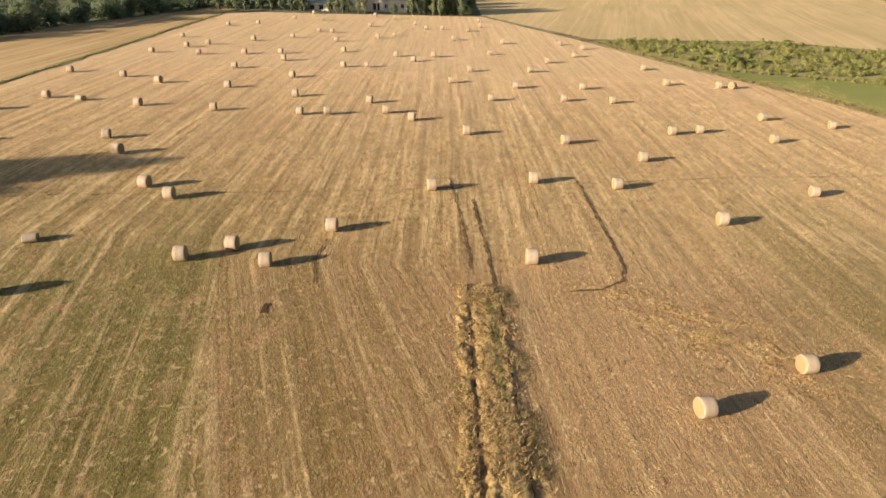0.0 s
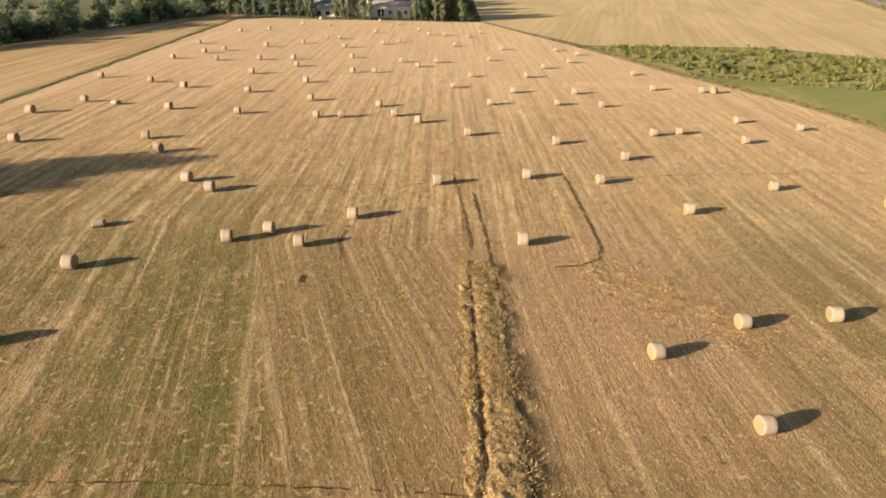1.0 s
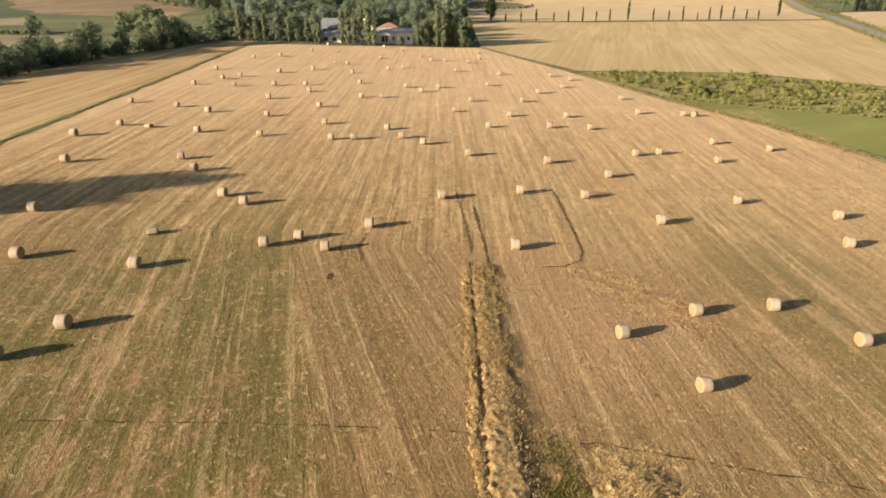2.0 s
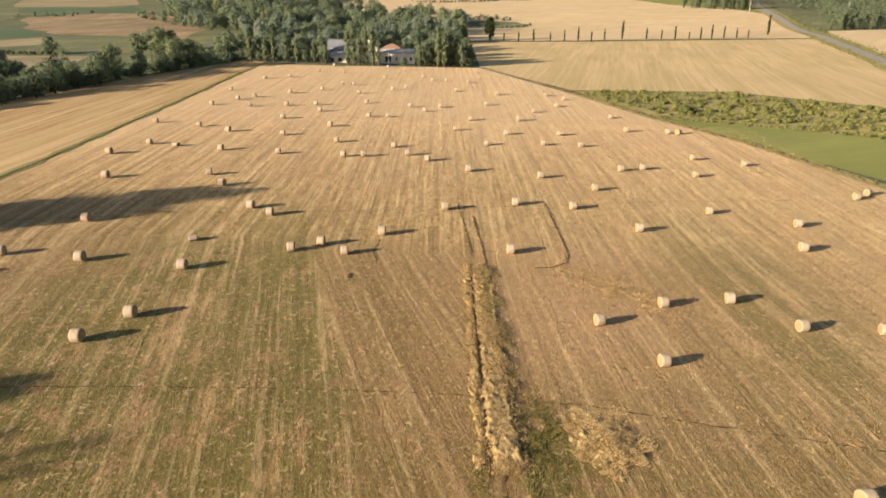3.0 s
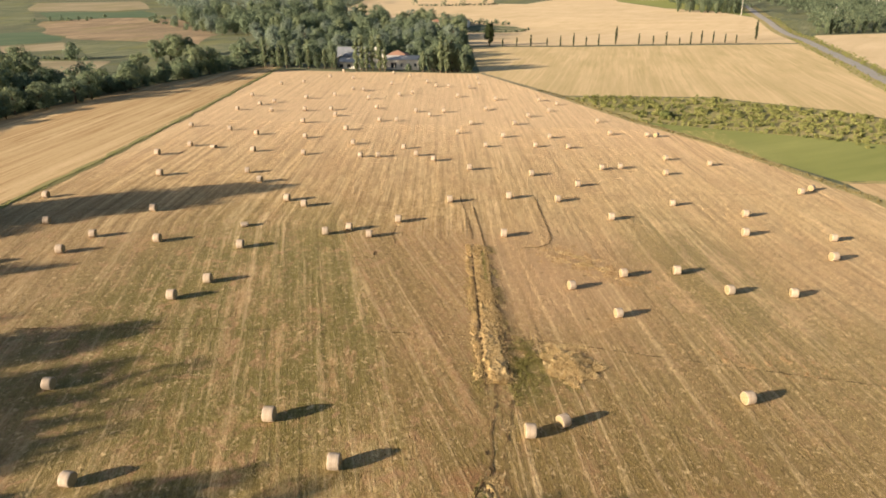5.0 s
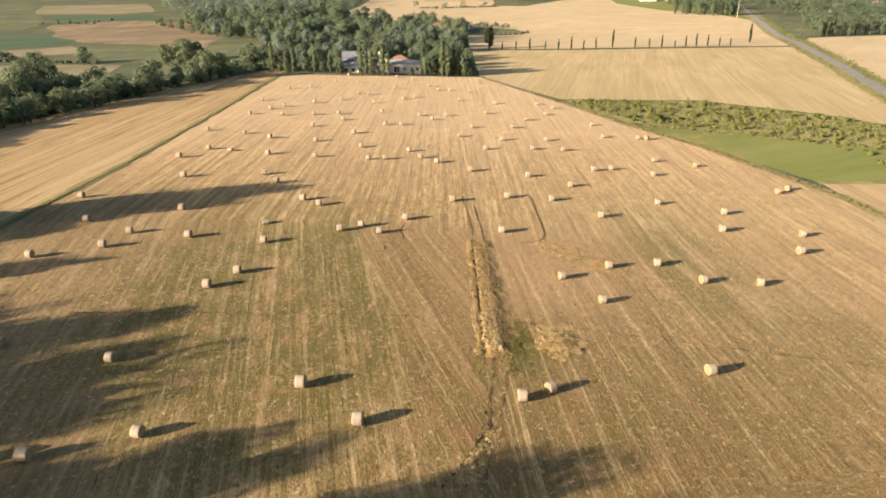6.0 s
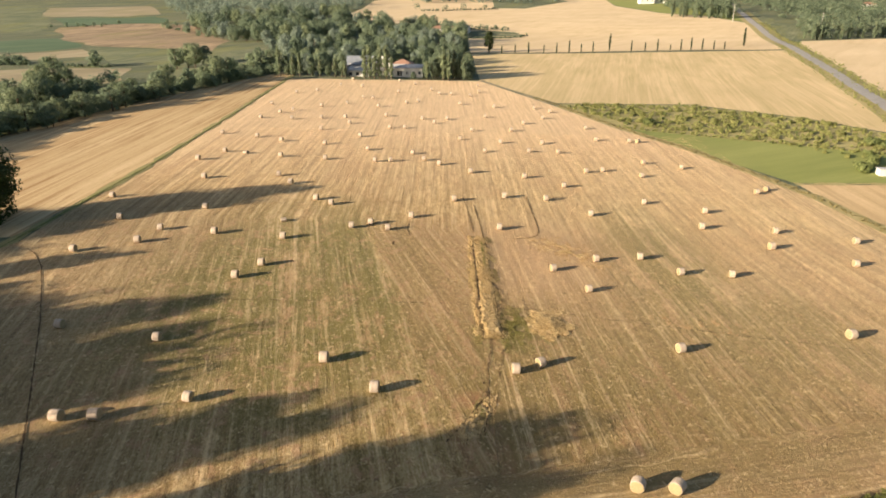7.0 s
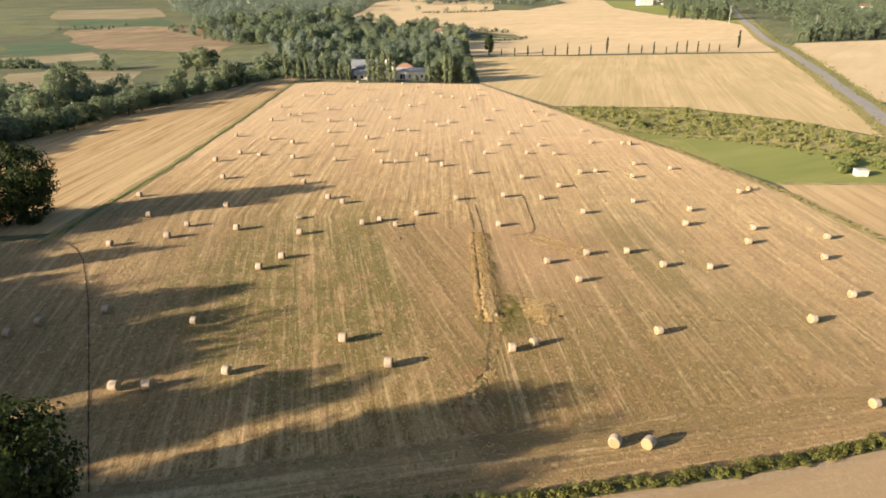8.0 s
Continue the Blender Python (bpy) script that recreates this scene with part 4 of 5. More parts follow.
def build_bale(seed, squash=1.0):
    top = new("straw_bale")
    bm, rings = lathe([(-0.585, 0.03), (-0.60, 0.22), (-0.605, 0.40), (-0.60, 0.53), (-0.57, 0.585), (0.57, 0.585), (0.60, 0.53), (0.605, 0.40), (0.60, 0.22), (0.585, 0.03)], 26, seed, 0.02, 0.56)
    bm.faces.new(rings[0][::-1])
    bm.faces.new(rings[-1])
    core = part("wound_straw", bm, BALE_END, top, "yellow straw wound in rings")
    bm, _ = lathe([(-0.59, 0.555), (-0.575, 0.592), (-0.50, 0.605), (-0.2, 0.612), (0.0, 0.615), (0.2, 0.612), (0.50, 0.605), (0.575, 0.592), (0.59, 0.555)], 26, seed + 50, 0.012, 0.572)
    part("net_wrap", bm, BALE_WRAP, top, "pale net wrap round the side")
    for o in top.children:
        o.location.z = 0.565
        o.data.polygons.foreach_set("use_smooth", [True] * len(o.data.polygons))
    return tagged(top, "round straw bale in pale net wrap on stubble", "straw bale", "bales on the field")


def lay_bales():
    rng = random.Random(5)
    makes = [build_bale(k) for k in (1, 2, 3)]
    used = set()
    for row in BALES:
        for x, y in row:
            k = rng.randrange(3)
            turn = TURNED.get((x, y), rng.gauss(0, 5))
            size = rng.uniform(0.94, 1.03)
            m = pose(x, y, land(x, y), 0, rng.gauss(0, 1.0), turn) @ Matrix.Diagonal((0.86 * size, size, size, 1))
            if k in used:
                copy_thing(makes[k], m)
            else:
                makes[k].matrix_basis = m
                used.add(k)
    # two bales that have burst and sunk
    for x, y, turn, high in ((-30.9, 46.1, 20, 0.5), (-50.5, 93.7, -15, 0.6)):
        b = build_bale(9 + int(y))
        b.matrix_basis = pose(x, y, land(x, y), 0, 0, turn) @ Matrix.Diagonal((0.85, 0.95, high, 1))
        tagged(b, "sunken grey-brown burst straw bale on stubble", "straw bale", "bales on the field")


lay_bales()

# ---- trees ----


def tube(bm, points, sides=7):
    """A tapered limb through points of x, y, z and radius."""
    rings = []
    for x, y, z, r in points:
        rings.append([bm.verts.new((x + r * math.cos(2 * math.pi * k / sides), y + r * math.sin(2 * math.pi * k / sides), z)) for k in range(sides)])
    for a, b in zip(rings, rings[1:]):
        for k in range(sides):
            bm.faces.new((a[k], a[(k + 1) % sides], b[(k + 1) % sides], b[k]))
    bm.faces.new(rings[-1])


def leaf_quads(centres, outward, leaf, rng):
    """Corner points of one small leaf spray at each centre."""
    n = len(centres)
    normal = outward + rng.normal(0, 0.4, (n, 3)) + (0, 0, 0.2)
    normal /= np.linalg.norm(normal, axis=1, keepdims=True) + 1e-9
    side = np.cross(normal, rng.normal(0, 1, (n, 3)))
    side /= np.linalg.norm(side, axis=1, keepdims=True) + 1e-9
    up = np.cross(normal, side)
    s = leaf * rng.uniform(0.5, 1.25, (n, 1))
    v = np.empty((n, 4, 3))
    v[:, 0], v[:, 1] = centres - side * s * 0.55, centres - up * s * 0.4 + normal * s * 0.12
    v[:, 2], v[:, 3] = centres + side * s * 0.6, centres + up * s * 0.45 - normal * s * 0.1
    return v


def quad_mesh(name, v, material):
    n = len(v)
    me = bpy.data.meshes.new(name)
    me.vertices.add(4 * n)
    me.vertices.foreach_set("co", v.ravel())
    me.loops.add(4 * n)
    me.loops.foreach_set("vertex_index", np.arange(4 * n, dtype=np.int32))
    me.polygons.add(n)
    me.polygons.foreach_set("loop_start", np.arange(0, 4 * n, 4, dtype=np.int32))
    me.materials.append(material)
    me.update(calc_edges=True)
    return me


def ball(rng, n):
    d = rng.normal(0, 1, (n, 3))
    return d / (np.linalg.norm(d, axis=1, keepdims=True) + 1e-9)


def crown_points(rng, clumps, each, rx, rz, mid, clump, column=0.0):
    """Leaf centres in clumps inside an uneven envelope, and their outward ways. Returns the clump centres too."""
    d = ball(rng, clumps)
    r = rng.uniform(0.35, 1.0, (clumps, 1)) ** 0.6
    c = d * r * (rx, rx, rz)
    if column:
        c[:, 2] = rng.uniform(-rz, rz, clumps)
        taper = np.sqrt(np.maximum(0.06, 1 - np.abs(c[:, 2] / rz) ** 2.2))
        c[:, :2] = d[:, :2] * rng.uniform(0.2, 1.0, (clumps, 1)) * rx * taper[:, None]
    c[:, 2] += mid
    k = np.repeat(np.arange(clumps), each)
    e = ball(rng, len(k))
    big = clump * rng.uniform(0.6, 1.25, clumps)
    pts = c[k] + e * (big[k] * rng.uniform(0.45, 1.0, len(k)))[:, None] * (1, 1, 0.8)
    away = (pts - (0, 0, mid)) / (rx, rx, rz)
    away /= np.linalg.norm(away, axis=1, keepdims=True) + 1e-9
    return pts, 0.6 * e + 0.7 * away, c


def build_tree(name, seed, high, rx, clumps, each, leaf, clump, material, low=0.22, column=0.0):
    """A tree: tapered trunk with limbs, and a crown of many leaf sprays."""
    rng = np.random.default_rng(seed)
    top = new(name)
    rz = high * (1 - low) / 2
    mid = high - rz
    pts, out, c = crown_points(rng, clumps, each, rx - clump * 0.5, rz - clump * 0.4, mid, clump, column)
    bm = bmesh.new()
    r = 0.022 * high + 0.05
    bend = rng.normal(0, 0.02 * high, 2)
    tube(bm, [(0, 0, -0.4, r * 1.4), (0, 0, 0.3, r * 1.05), (bend[0] * 0.4, bend[1] * 0.4, high * 0.3, r * 0.8), (bend[0], bend[1], high * 0.6, r * 0.45), (bend[0], bend[1], high * 0.88, r * 0.12)])
    for i in rng.choice(len(c), min(len(c), 9), replace=False):
        x, y, z = c[i]
        s = min(z * 0.75, high * rng.uniform(0.25, 0.55))
        tube(bm, [(0, 0, s, r * 0.5), (x * 0.5, y * 0.5, (s + z) / 2 + 0.2, r * 0.3), (x, y, z, r * 0.1)], 5)
    part("trunk", bm, BARK, top)
    part_mesh("crown", quad_mesh("crown", leaf_quads(pts, out, leaf, rng), material), top)
    return top


class Kind:
    """A kind of tree or bush, built once and copied from place to place."""

    def __init__(self, label, category, group, makes, seed=1):
        self.words, self.makes, self.used, self.rng = (label, category, group), makes, set(), random.Random(seed)

    def at(self, x, y, size=1.0, tall=1.0, make=None, label=""):
        k = self.rng.randrange(len(self.makes)) if make is None else make
        m = pose(x, y, land(x, y) - 0.05, 0, 0, self.rng.uniform(0, 360)) @ Matrix.Diagonal((size, size, size * tall, 1))
        ob = self.makes[k]
        if k in self.used:
            ob = copy_thing(ob, m)
        else:
            self.used.add(k)
            ob.matrix_basis = m
        tagged(ob, label or self.words[0], self.words[1], self.words[2])
        return ob

    def scatter(self, n, inside, lo, hi, gap):
        """Up to n of them inside an outline, at least gap apart."""
        xs, ys = [p[0] for p in inside], [p[1] for p in inside]
        done = []
        for _ in range(n * 12):
            if len(done) >= n:
                break
            x, y = self.rng.uniform(min(xs), max(xs)), self.rng.uniform(min(ys), max(ys))
            if within(x, y, inside) and all((x - a) ** 2 + (y - b) ** 2 > gap * gap for a, b in done):
                done.append((x, y))
                self.at(x, y, self.rng.uniform(lo, hi), self.rng.uniform(0.85, 1.2))


def within(x, y, outline):
    odd = False
    for (x0, y0), (x1, y1) in zip(outline, outline[1:] + outline[:1]):
        if (y0 > y) != (y1 > y) and x < (x1 - x0) * (y - y0) / (y1 - y0) + x0:
            odd = not odd
    return odd


def foliage_stuff(name, spots, leaf, each, clump, high, material, label, category, seed, squash=1.0):
    """Bushes or far woods that grow into one another, as one mesh. spots: x, y, size."""
    rng = np.random.default_rng(seed)
    out = []
    for x, y, s in spots:
        k = max(5, int(7 * s))
        pts, e, _ = crown_points(rng, k, each, high * 0.4 * s, high * 0.42 * s, high * 0.45 * s, clump * s)
        pts = pts * (1, 1, squash) + (x, y, land(x, y))
        out.append(leaf_quads(pts, e, leaf, rng))
    return tagged(new(name, quad_mesh(name, np.concatenate(out), material)), label, category, kind="stuff")


def along(line, gap, spread, lo, hi, seed):
    rng = random.Random(seed)
    out = []
    for (x0, y0), (x1, y1) in zip(line, line[1:]):
        k = max(1, int(math.hypot(x1 - x0, y1 - y0) / gap))
        out += [(x0 + (x1 - x0) * j / k + rng.gauss(0, spread), y0 + (y1 - y0) * j / k + rng.gauss(0, spread), rng.uniform(lo, hi)) for j in range(k)]
    return out


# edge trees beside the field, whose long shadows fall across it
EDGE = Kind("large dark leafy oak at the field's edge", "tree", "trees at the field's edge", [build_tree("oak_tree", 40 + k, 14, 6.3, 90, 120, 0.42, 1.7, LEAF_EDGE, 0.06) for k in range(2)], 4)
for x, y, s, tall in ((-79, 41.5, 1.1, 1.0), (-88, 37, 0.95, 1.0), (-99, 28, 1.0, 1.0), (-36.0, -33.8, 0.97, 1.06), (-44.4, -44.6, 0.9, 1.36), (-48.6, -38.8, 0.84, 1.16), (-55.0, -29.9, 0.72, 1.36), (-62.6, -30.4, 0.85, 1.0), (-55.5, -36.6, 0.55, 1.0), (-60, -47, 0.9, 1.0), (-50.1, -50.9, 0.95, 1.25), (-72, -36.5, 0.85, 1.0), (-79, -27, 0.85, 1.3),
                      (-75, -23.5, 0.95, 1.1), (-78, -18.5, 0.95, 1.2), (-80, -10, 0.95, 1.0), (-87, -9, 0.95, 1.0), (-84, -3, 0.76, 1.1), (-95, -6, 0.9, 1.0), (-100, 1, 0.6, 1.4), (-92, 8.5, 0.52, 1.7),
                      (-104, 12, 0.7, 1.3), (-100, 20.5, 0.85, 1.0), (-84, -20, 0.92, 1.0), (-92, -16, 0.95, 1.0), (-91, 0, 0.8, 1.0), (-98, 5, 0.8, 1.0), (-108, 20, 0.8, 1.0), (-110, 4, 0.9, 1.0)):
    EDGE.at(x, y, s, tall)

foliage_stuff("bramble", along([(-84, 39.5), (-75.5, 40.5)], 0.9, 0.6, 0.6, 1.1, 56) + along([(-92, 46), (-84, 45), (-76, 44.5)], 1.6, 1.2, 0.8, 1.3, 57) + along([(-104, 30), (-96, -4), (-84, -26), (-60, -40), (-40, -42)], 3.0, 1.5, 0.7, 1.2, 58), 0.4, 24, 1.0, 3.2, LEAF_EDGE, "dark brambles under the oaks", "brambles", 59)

# trees round the farmhouse
POPLAR = Kind("tall slender poplar before the farmhouse", "tree", "poplars by the farmhouse", [build_tree("poplar_tree", 60 + k, 14, 1.9, 70, 48, 0.42, 0.75, LEAF_MID, 0.06, 1.0) for k in range(3)], 7)
for x in (-75, -69, -66, -60.5, -57, -50.5, -48, -46):
    POPLAR.at(x, 235.5 + 2 * math.sin(x), 0.72 + 0.22 * abs(math.sin(3 * x)), 0.95)
for x in (-37.5, -35.4, -33.2, -31.0, -28.0, -25.9):
    POPLAR.at(x, 233.2 + 0.8 * math.sin(x), 0.9 + 0.12 * abs(math.sin(5 * x)), 1.0)
for x in (-10.5, -8.4, -6, -3.5, -1.2, 1.2, 3.5):
    POPLAR.at(x, 235.2 + 2.2 * math.sin(2 * x), 0.85 + 0.25 * abs(math.sin(3 * x)), 0.95)
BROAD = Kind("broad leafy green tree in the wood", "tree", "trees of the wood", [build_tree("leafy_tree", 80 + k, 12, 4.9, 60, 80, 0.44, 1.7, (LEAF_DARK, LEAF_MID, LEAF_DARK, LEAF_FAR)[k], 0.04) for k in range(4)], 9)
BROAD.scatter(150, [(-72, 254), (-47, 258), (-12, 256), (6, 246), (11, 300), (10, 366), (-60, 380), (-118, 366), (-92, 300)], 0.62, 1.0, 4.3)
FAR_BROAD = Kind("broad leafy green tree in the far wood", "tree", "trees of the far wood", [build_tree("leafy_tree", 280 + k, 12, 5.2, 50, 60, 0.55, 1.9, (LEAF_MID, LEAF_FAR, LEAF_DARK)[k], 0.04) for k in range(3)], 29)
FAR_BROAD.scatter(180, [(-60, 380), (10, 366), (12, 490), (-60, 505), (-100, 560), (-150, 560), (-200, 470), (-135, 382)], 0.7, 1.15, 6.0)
for x, y, s in ((4, 238, 0.75), (8, 236, 0.5), (-1, 242, 1.0), (-16.5, 233.5, 0.34), (-54, 236, 0.55), (-63, 238, 0.8), (-72, 241, 0.8), (-7, 240, 0.9), (7, 240, 0.8)):
    BROAD.at(x, y, s, 1.0)
YARD_TREE = Kind("dense dark rounded tree beside the farmhouse", "tree", "trees beside the farmhouse", [build_tree("yard_tree", 160 + k, 8, 2.7, 46, 80, 0.34, 1.1, (LEAF_DARK, LEAF_HEDGEROW)[k], 0.0) for k in range(2)], 17)
for i, x in enumerate((-76, -72, -68.5, -64.5, -61, -57.5, -53.5, -50, -47.5, -11.5, -8, -4.5, -1, 2.5, 6, 9)):
    YARD_TREE.at(x, 237.5 + 2 * math.sin(3 * i), 0.8 + 0.3 * abs(math.sin(2.1 * i)), 1.0 + 0.4 * abs(math.sin(1.3 * i)))
# valley hedge and its trees
HEDGE_TREE = Kind("leafy tree standing in the valley hedge", "tree", "trees of the valley hedge", [build_tree("hedge_tree", 180 + k, 11, 4.4, 70, 60, 0.42, 1.25, (LEAF_HEDGEROW, LEAF_MID, LEAF_DARK)[k], 0.0) for k in range(3)], 19)
for x, y, s in ((-147, 60, 1.1), (-144, 66, 1.15), (-146, 72, 1.1), (-142, 78, 1.1), (-145, 84, 1.2), (-141, 90, 1.1), (-151, 66, 1.2), (-152, 78, 1.2), (-139, 160, 0.7), (-136, 168, 0.75), (-137, 176, 0.65), (-165, 222, 1.25)):
    HEDGE_TREE.at(x, y, s, 1.0)
for i in range(40):
    f = (i / 39 + 0.02 * math.sin(7 * i)) * 0.97
    HEDGE_TREE.at(-141 + 58 * f + 22 * f * (1 - f) - 3 + 3 * math.sin(5 * i), 70 + 182 * f, 0.48 + 0.5 * math.sin(2.7 * i) ** 2 * (1 - 0.4 * f), 0.95 + 0.25 * math.sin(i))
for x, y, s in ((-133, 142, 1.3), (-137, 146, 1.2), (-140, 165, 1.4), (-137, 159, 1.2), (-143, 101, 1.4), (-140, 96, 1.3), (-147, 108, 1.3), (-146, 69, 1.4), (-142, 75, 1.2), (-150, 80, 1.3), (-128, 170, 1.15), (-126, 173, 1.0), (-132, 166, 1.05), (-133, 106, 1.15), (-136, 101, 1.05), (-139, 111, 1.2), (-131, 112, 0.95), (-150, 142, 1.35), (-146, 152, 1.1), (-156, 156, 1.3), (-143, 130, 1.2), (-153, 128, 1.35), (-163, 146, 1.2), (-137, 282, 1.2), (-132, 284, 1.35), (-127, 280, 1.25), (-123, 284, 1.1), (-158, 200, 1.35), (-151, 203, 1.2), (-164, 207, 1.15), (-186, 298, 0.9), (-143, 178, 0.5), (-138, 172, 0.7), (-146, 165, 0.55), (-133, 160, 0.6), (-124, 186, 0.75), (-119, 190, 0.7), (-116, 205, 0.8),
                (-107, 214, 0.6), (-101, 226, 0.7), (-96, 240, 0.8), (-104, 246, 0.6), (-88, 249, 0.9), (-92, 256, 0.9), (-84, 262, 1.0), (-110, 232, 0.5), (-150, 150, 0.8), (-158, 140, 0.8), (-142, 138, 0.6), (-152, 122, 0.7), (-132, 105, 0.85), (-136, 90, 0.95), (-128, 126, 0.6), (-119, 152, 0.75), (-113, 166, 0.7), (-108, 181, 0.6)):
    HEDGE_TREE.at(x, y, s * 0.78, 1.0)


foliage_stuff("hedge", along([(-139, 60), (-135, 112), (-125, 142), (-111, 175), (-96, 211), (-81, 250)], 0.8, 2.8, 0.7, 1.5, 51) + along([(-150, 100), (-146, 130), (-138, 158), (-122, 186), (-108, 216), (-92, 254)], 1.3, 4.0, 0.6, 1.2, 151), 0.45, 40, 1.2, 4.2, LEAF_HEDGEROW, "dense dark hedge along the valley", "hedge", 52)
foliage_stuff("low_hedge", along([(-22, -29.6), (2.4, -26.9), (24.3, -22.2), (44, -16.6), (90, -3)], 0.33, 0.36, 0.5, 1.15, 53), 0.14, 32, 0.42, 1.1, LEAF_HEDGE, "low leafy green hedge between field and bare ground", "hedge", 54)
foliage_stuff("rough_border", along([(80, 5), (78.3, 41), (74.6, 70), (62, 109), (49.5, 135.5), (37.5, 171), (30, 190)], 0.3, 0.55, 0.25, 0.7, 55), 0.14, 8, 0.3, 0.7, DRY_GRASS, "rough half-dry grass along the field's edge", "grass", 56)
foliage_stuff("verge_tufts", along([(-70.8, 31), (-68.3, 80), (-68.3, 138), (-69.3, 230)], 0.7, 0.35, 0.2, 0.5, 155), 0.14, 6, 0.25, 0.6, LEAF_SHRUB, "tufts of weeds on the grass strip between fields", "grass", 156)
foliage_stuff("verge_tufts", along([(122, 100), (141, 158), (152, 190), (177, 264), (215.5, 395)], 0.9, 1.5, 0.3, 0.9, 157) + along([(133, 100), (152.5, 158), (163.5, 190), (188.5, 264), (229, 395), (265, 535)], 0.8, 1.8, 0.4, 1.3, 158), 0.24, 8, 0.4, 1.0, LEAF_SHRUB, "tall weeds on the road's verges", "grass", 159)

SHRUB = Kind("rounded green shrub in the old orchard", "shrub", "shrubs beside the meadow", [], 12)


def build_shrub(seed, material):
    rng = np.random.default_rng(seed)
    pts, out, _ = crown_points(rng, 16, 60, 1.15, 0.7, 0.8, 0.65)
    return new("shrub", quad_mesh("shrub", leaf_quads(pts, out, 0.30, rng), material))


SHRUB.makes = [build_shrub(90, LEAF_SHRUB), build_shrub(91, LEAF_SHRUB), build_shrub(92, LEAF_SHRUB), build_shrub(93, LEAF_BUSH)]
foliage_stuff("undergrowth", along([(50, 136), (82, 122.3), (100, 112.5), (118, 102.8), (150, 86)], 0.7, 0.5, 0.35, 0.9, 96) + [(x, y, random.Random(int(x * 97 + y)).uniform(0.5, 1.2)) for x, y in ((random.Random(i).uniform(38, 150), random.Random(i + 4000).uniform(88, 175)) for i in range(2300))
                              if within(x, y, [(38, 174), (82, 174), (112, 151), (128, 124), (150, 95), (150, 88), (101, 111), (82, 124), (54, 138), (48, 148)]) and math.sin(x * 0.31 + y * 0.13) + math.sin(y * 0.6 - x * 0.2) > -1.5],
              0.28, 12, 0.5, 1.2, LEAF_SHRUB, "low green bushes and tall weeds in the orchard", "undergrowth", 95)
SHRUB.scatter(230, [(38, 174), (82, 174), (112, 151), (128, 124), (150, 95), (112, 90), (101, 100), (82, 124), (54, 138), (48, 148)], 0.45, 1.05, 1.9)
for x, y, s in ((59, 141, 2.2), (60.5, 143, 1.8), (101.5, 96, 2.3), (95.6, 90.2, 2.5), (97.5, 92, 2.0), (108, 93, 2.2), (104, 100, 1.8), (110, 98, 2.0), (106, 106, 1.6), (113, 116, 2.6), (115, 113, 2.0), (117, 112, 2.0), (122, 100, 2.2), (116, 95, 1.9), (125, 104, 2.0)):
    SHRUB.at(x, y, s, 1.0, 3)

CYPRESS = Kind("slim dark cypress along the lane", "cypress", "cypresses along the lane", [build_tree("cypress_tree", 70 + k, 5.0, 0.72, 44, 40, 0.26, 0.36, LEAF_CYPRESS, 0.05, 1.0) for k in range(2)], 14)
for i, x in enumerate((30, 38, 46, 55, 62.5, 70, 77.5, 85, 109, 117.5, 125, 133, 140, 147, 154.5, 162, 168.5)):
    CYPRESS.at(x, 338 + 0.19 * (x - 30) + 1.2 * math.sin(i), 0.80 + 0.14 * abs(math.sin(2.3 * i)), 1.1 + 0.2 * abs(math.sin(2.3 * i)))
CYPRESS.at(96.5, 357, 1.5, 1.5, label="tall dark cypress in the lane's row")
CYPRESS.at(189.5, 386, 1.5, 1.25, label="tall dark cypress beside the road")
STOUT = Kind("stout rounded cypress at the lane's end", "cypress", "", [build_tree("cypress_tree", 79, 13, 3.0, 120, 40, 0.5, 1.1, LEAF_CYPRESS, 0.03)])
STOUT.at(23, 342, 1.0, 1.0)

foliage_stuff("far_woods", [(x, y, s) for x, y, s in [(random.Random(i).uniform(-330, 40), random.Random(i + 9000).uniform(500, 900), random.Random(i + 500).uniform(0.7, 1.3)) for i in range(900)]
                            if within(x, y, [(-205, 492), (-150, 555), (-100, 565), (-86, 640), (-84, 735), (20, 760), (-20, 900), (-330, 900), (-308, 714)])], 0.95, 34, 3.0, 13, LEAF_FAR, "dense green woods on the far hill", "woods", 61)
foliage_stuff("far_woods", [(x, y, s) for x, y, s in [(random.Random(i).uniform(180, 620), random.Random(i + 9000).uniform(420, 900), random.Random(i + 500).uniform(0.7, 1.3)) for i in range(1500)]
                            if within(x, y, [(252, 432), (330, 454), (420, 428), (620, 620), (620, 900), (345, 900), (318, 660), (290, 540), (268, 470)]) or within(x, y, [(222, 640), (240, 585), (250, 545), (268, 575), (286, 660), (300, 760), (240, 760)])],
              0.9, 34, 2.8, 15, LEAF_WOOD, "dark green woods beyond the road", "woods", 62)
CONIFER = Kind("tall dark conifer at the wood's edge", "conifer", "conifers beyond the road", [build_tree("conifer_tree", 370 + k, 13, 2.6, 60, 60, 0.5, 1.0, (LEAF_HEDGEROW, LEAF_WOOD)[k], 0.03, 1.0) for k in range(2)], 33)
for i in range(34):
    CONIFER.at(252 + 5.0 * i + 1.5 * math.sin(3 * i), 434 + 0.26 * 5.0 * i - max(0, i - 15) * 2.6 + 3 * math.sin(5 * i), 0.75 + 0.35 * abs(math.sin(1.9 * i)), 1.0, i % 3 // 2)
for i in range(16):
    CONIFER.at(205 + 3.4 * i + 1.5 * math.sin(4 * i), 552 + 1.2 * i + 9 * abs(math.sin(2 * i)) + (0 if i > 9 else 34 - 3.6 * i), 0.9 + 0.4 * abs(math.sin(2.3 * i)), 1.0, i % 2)
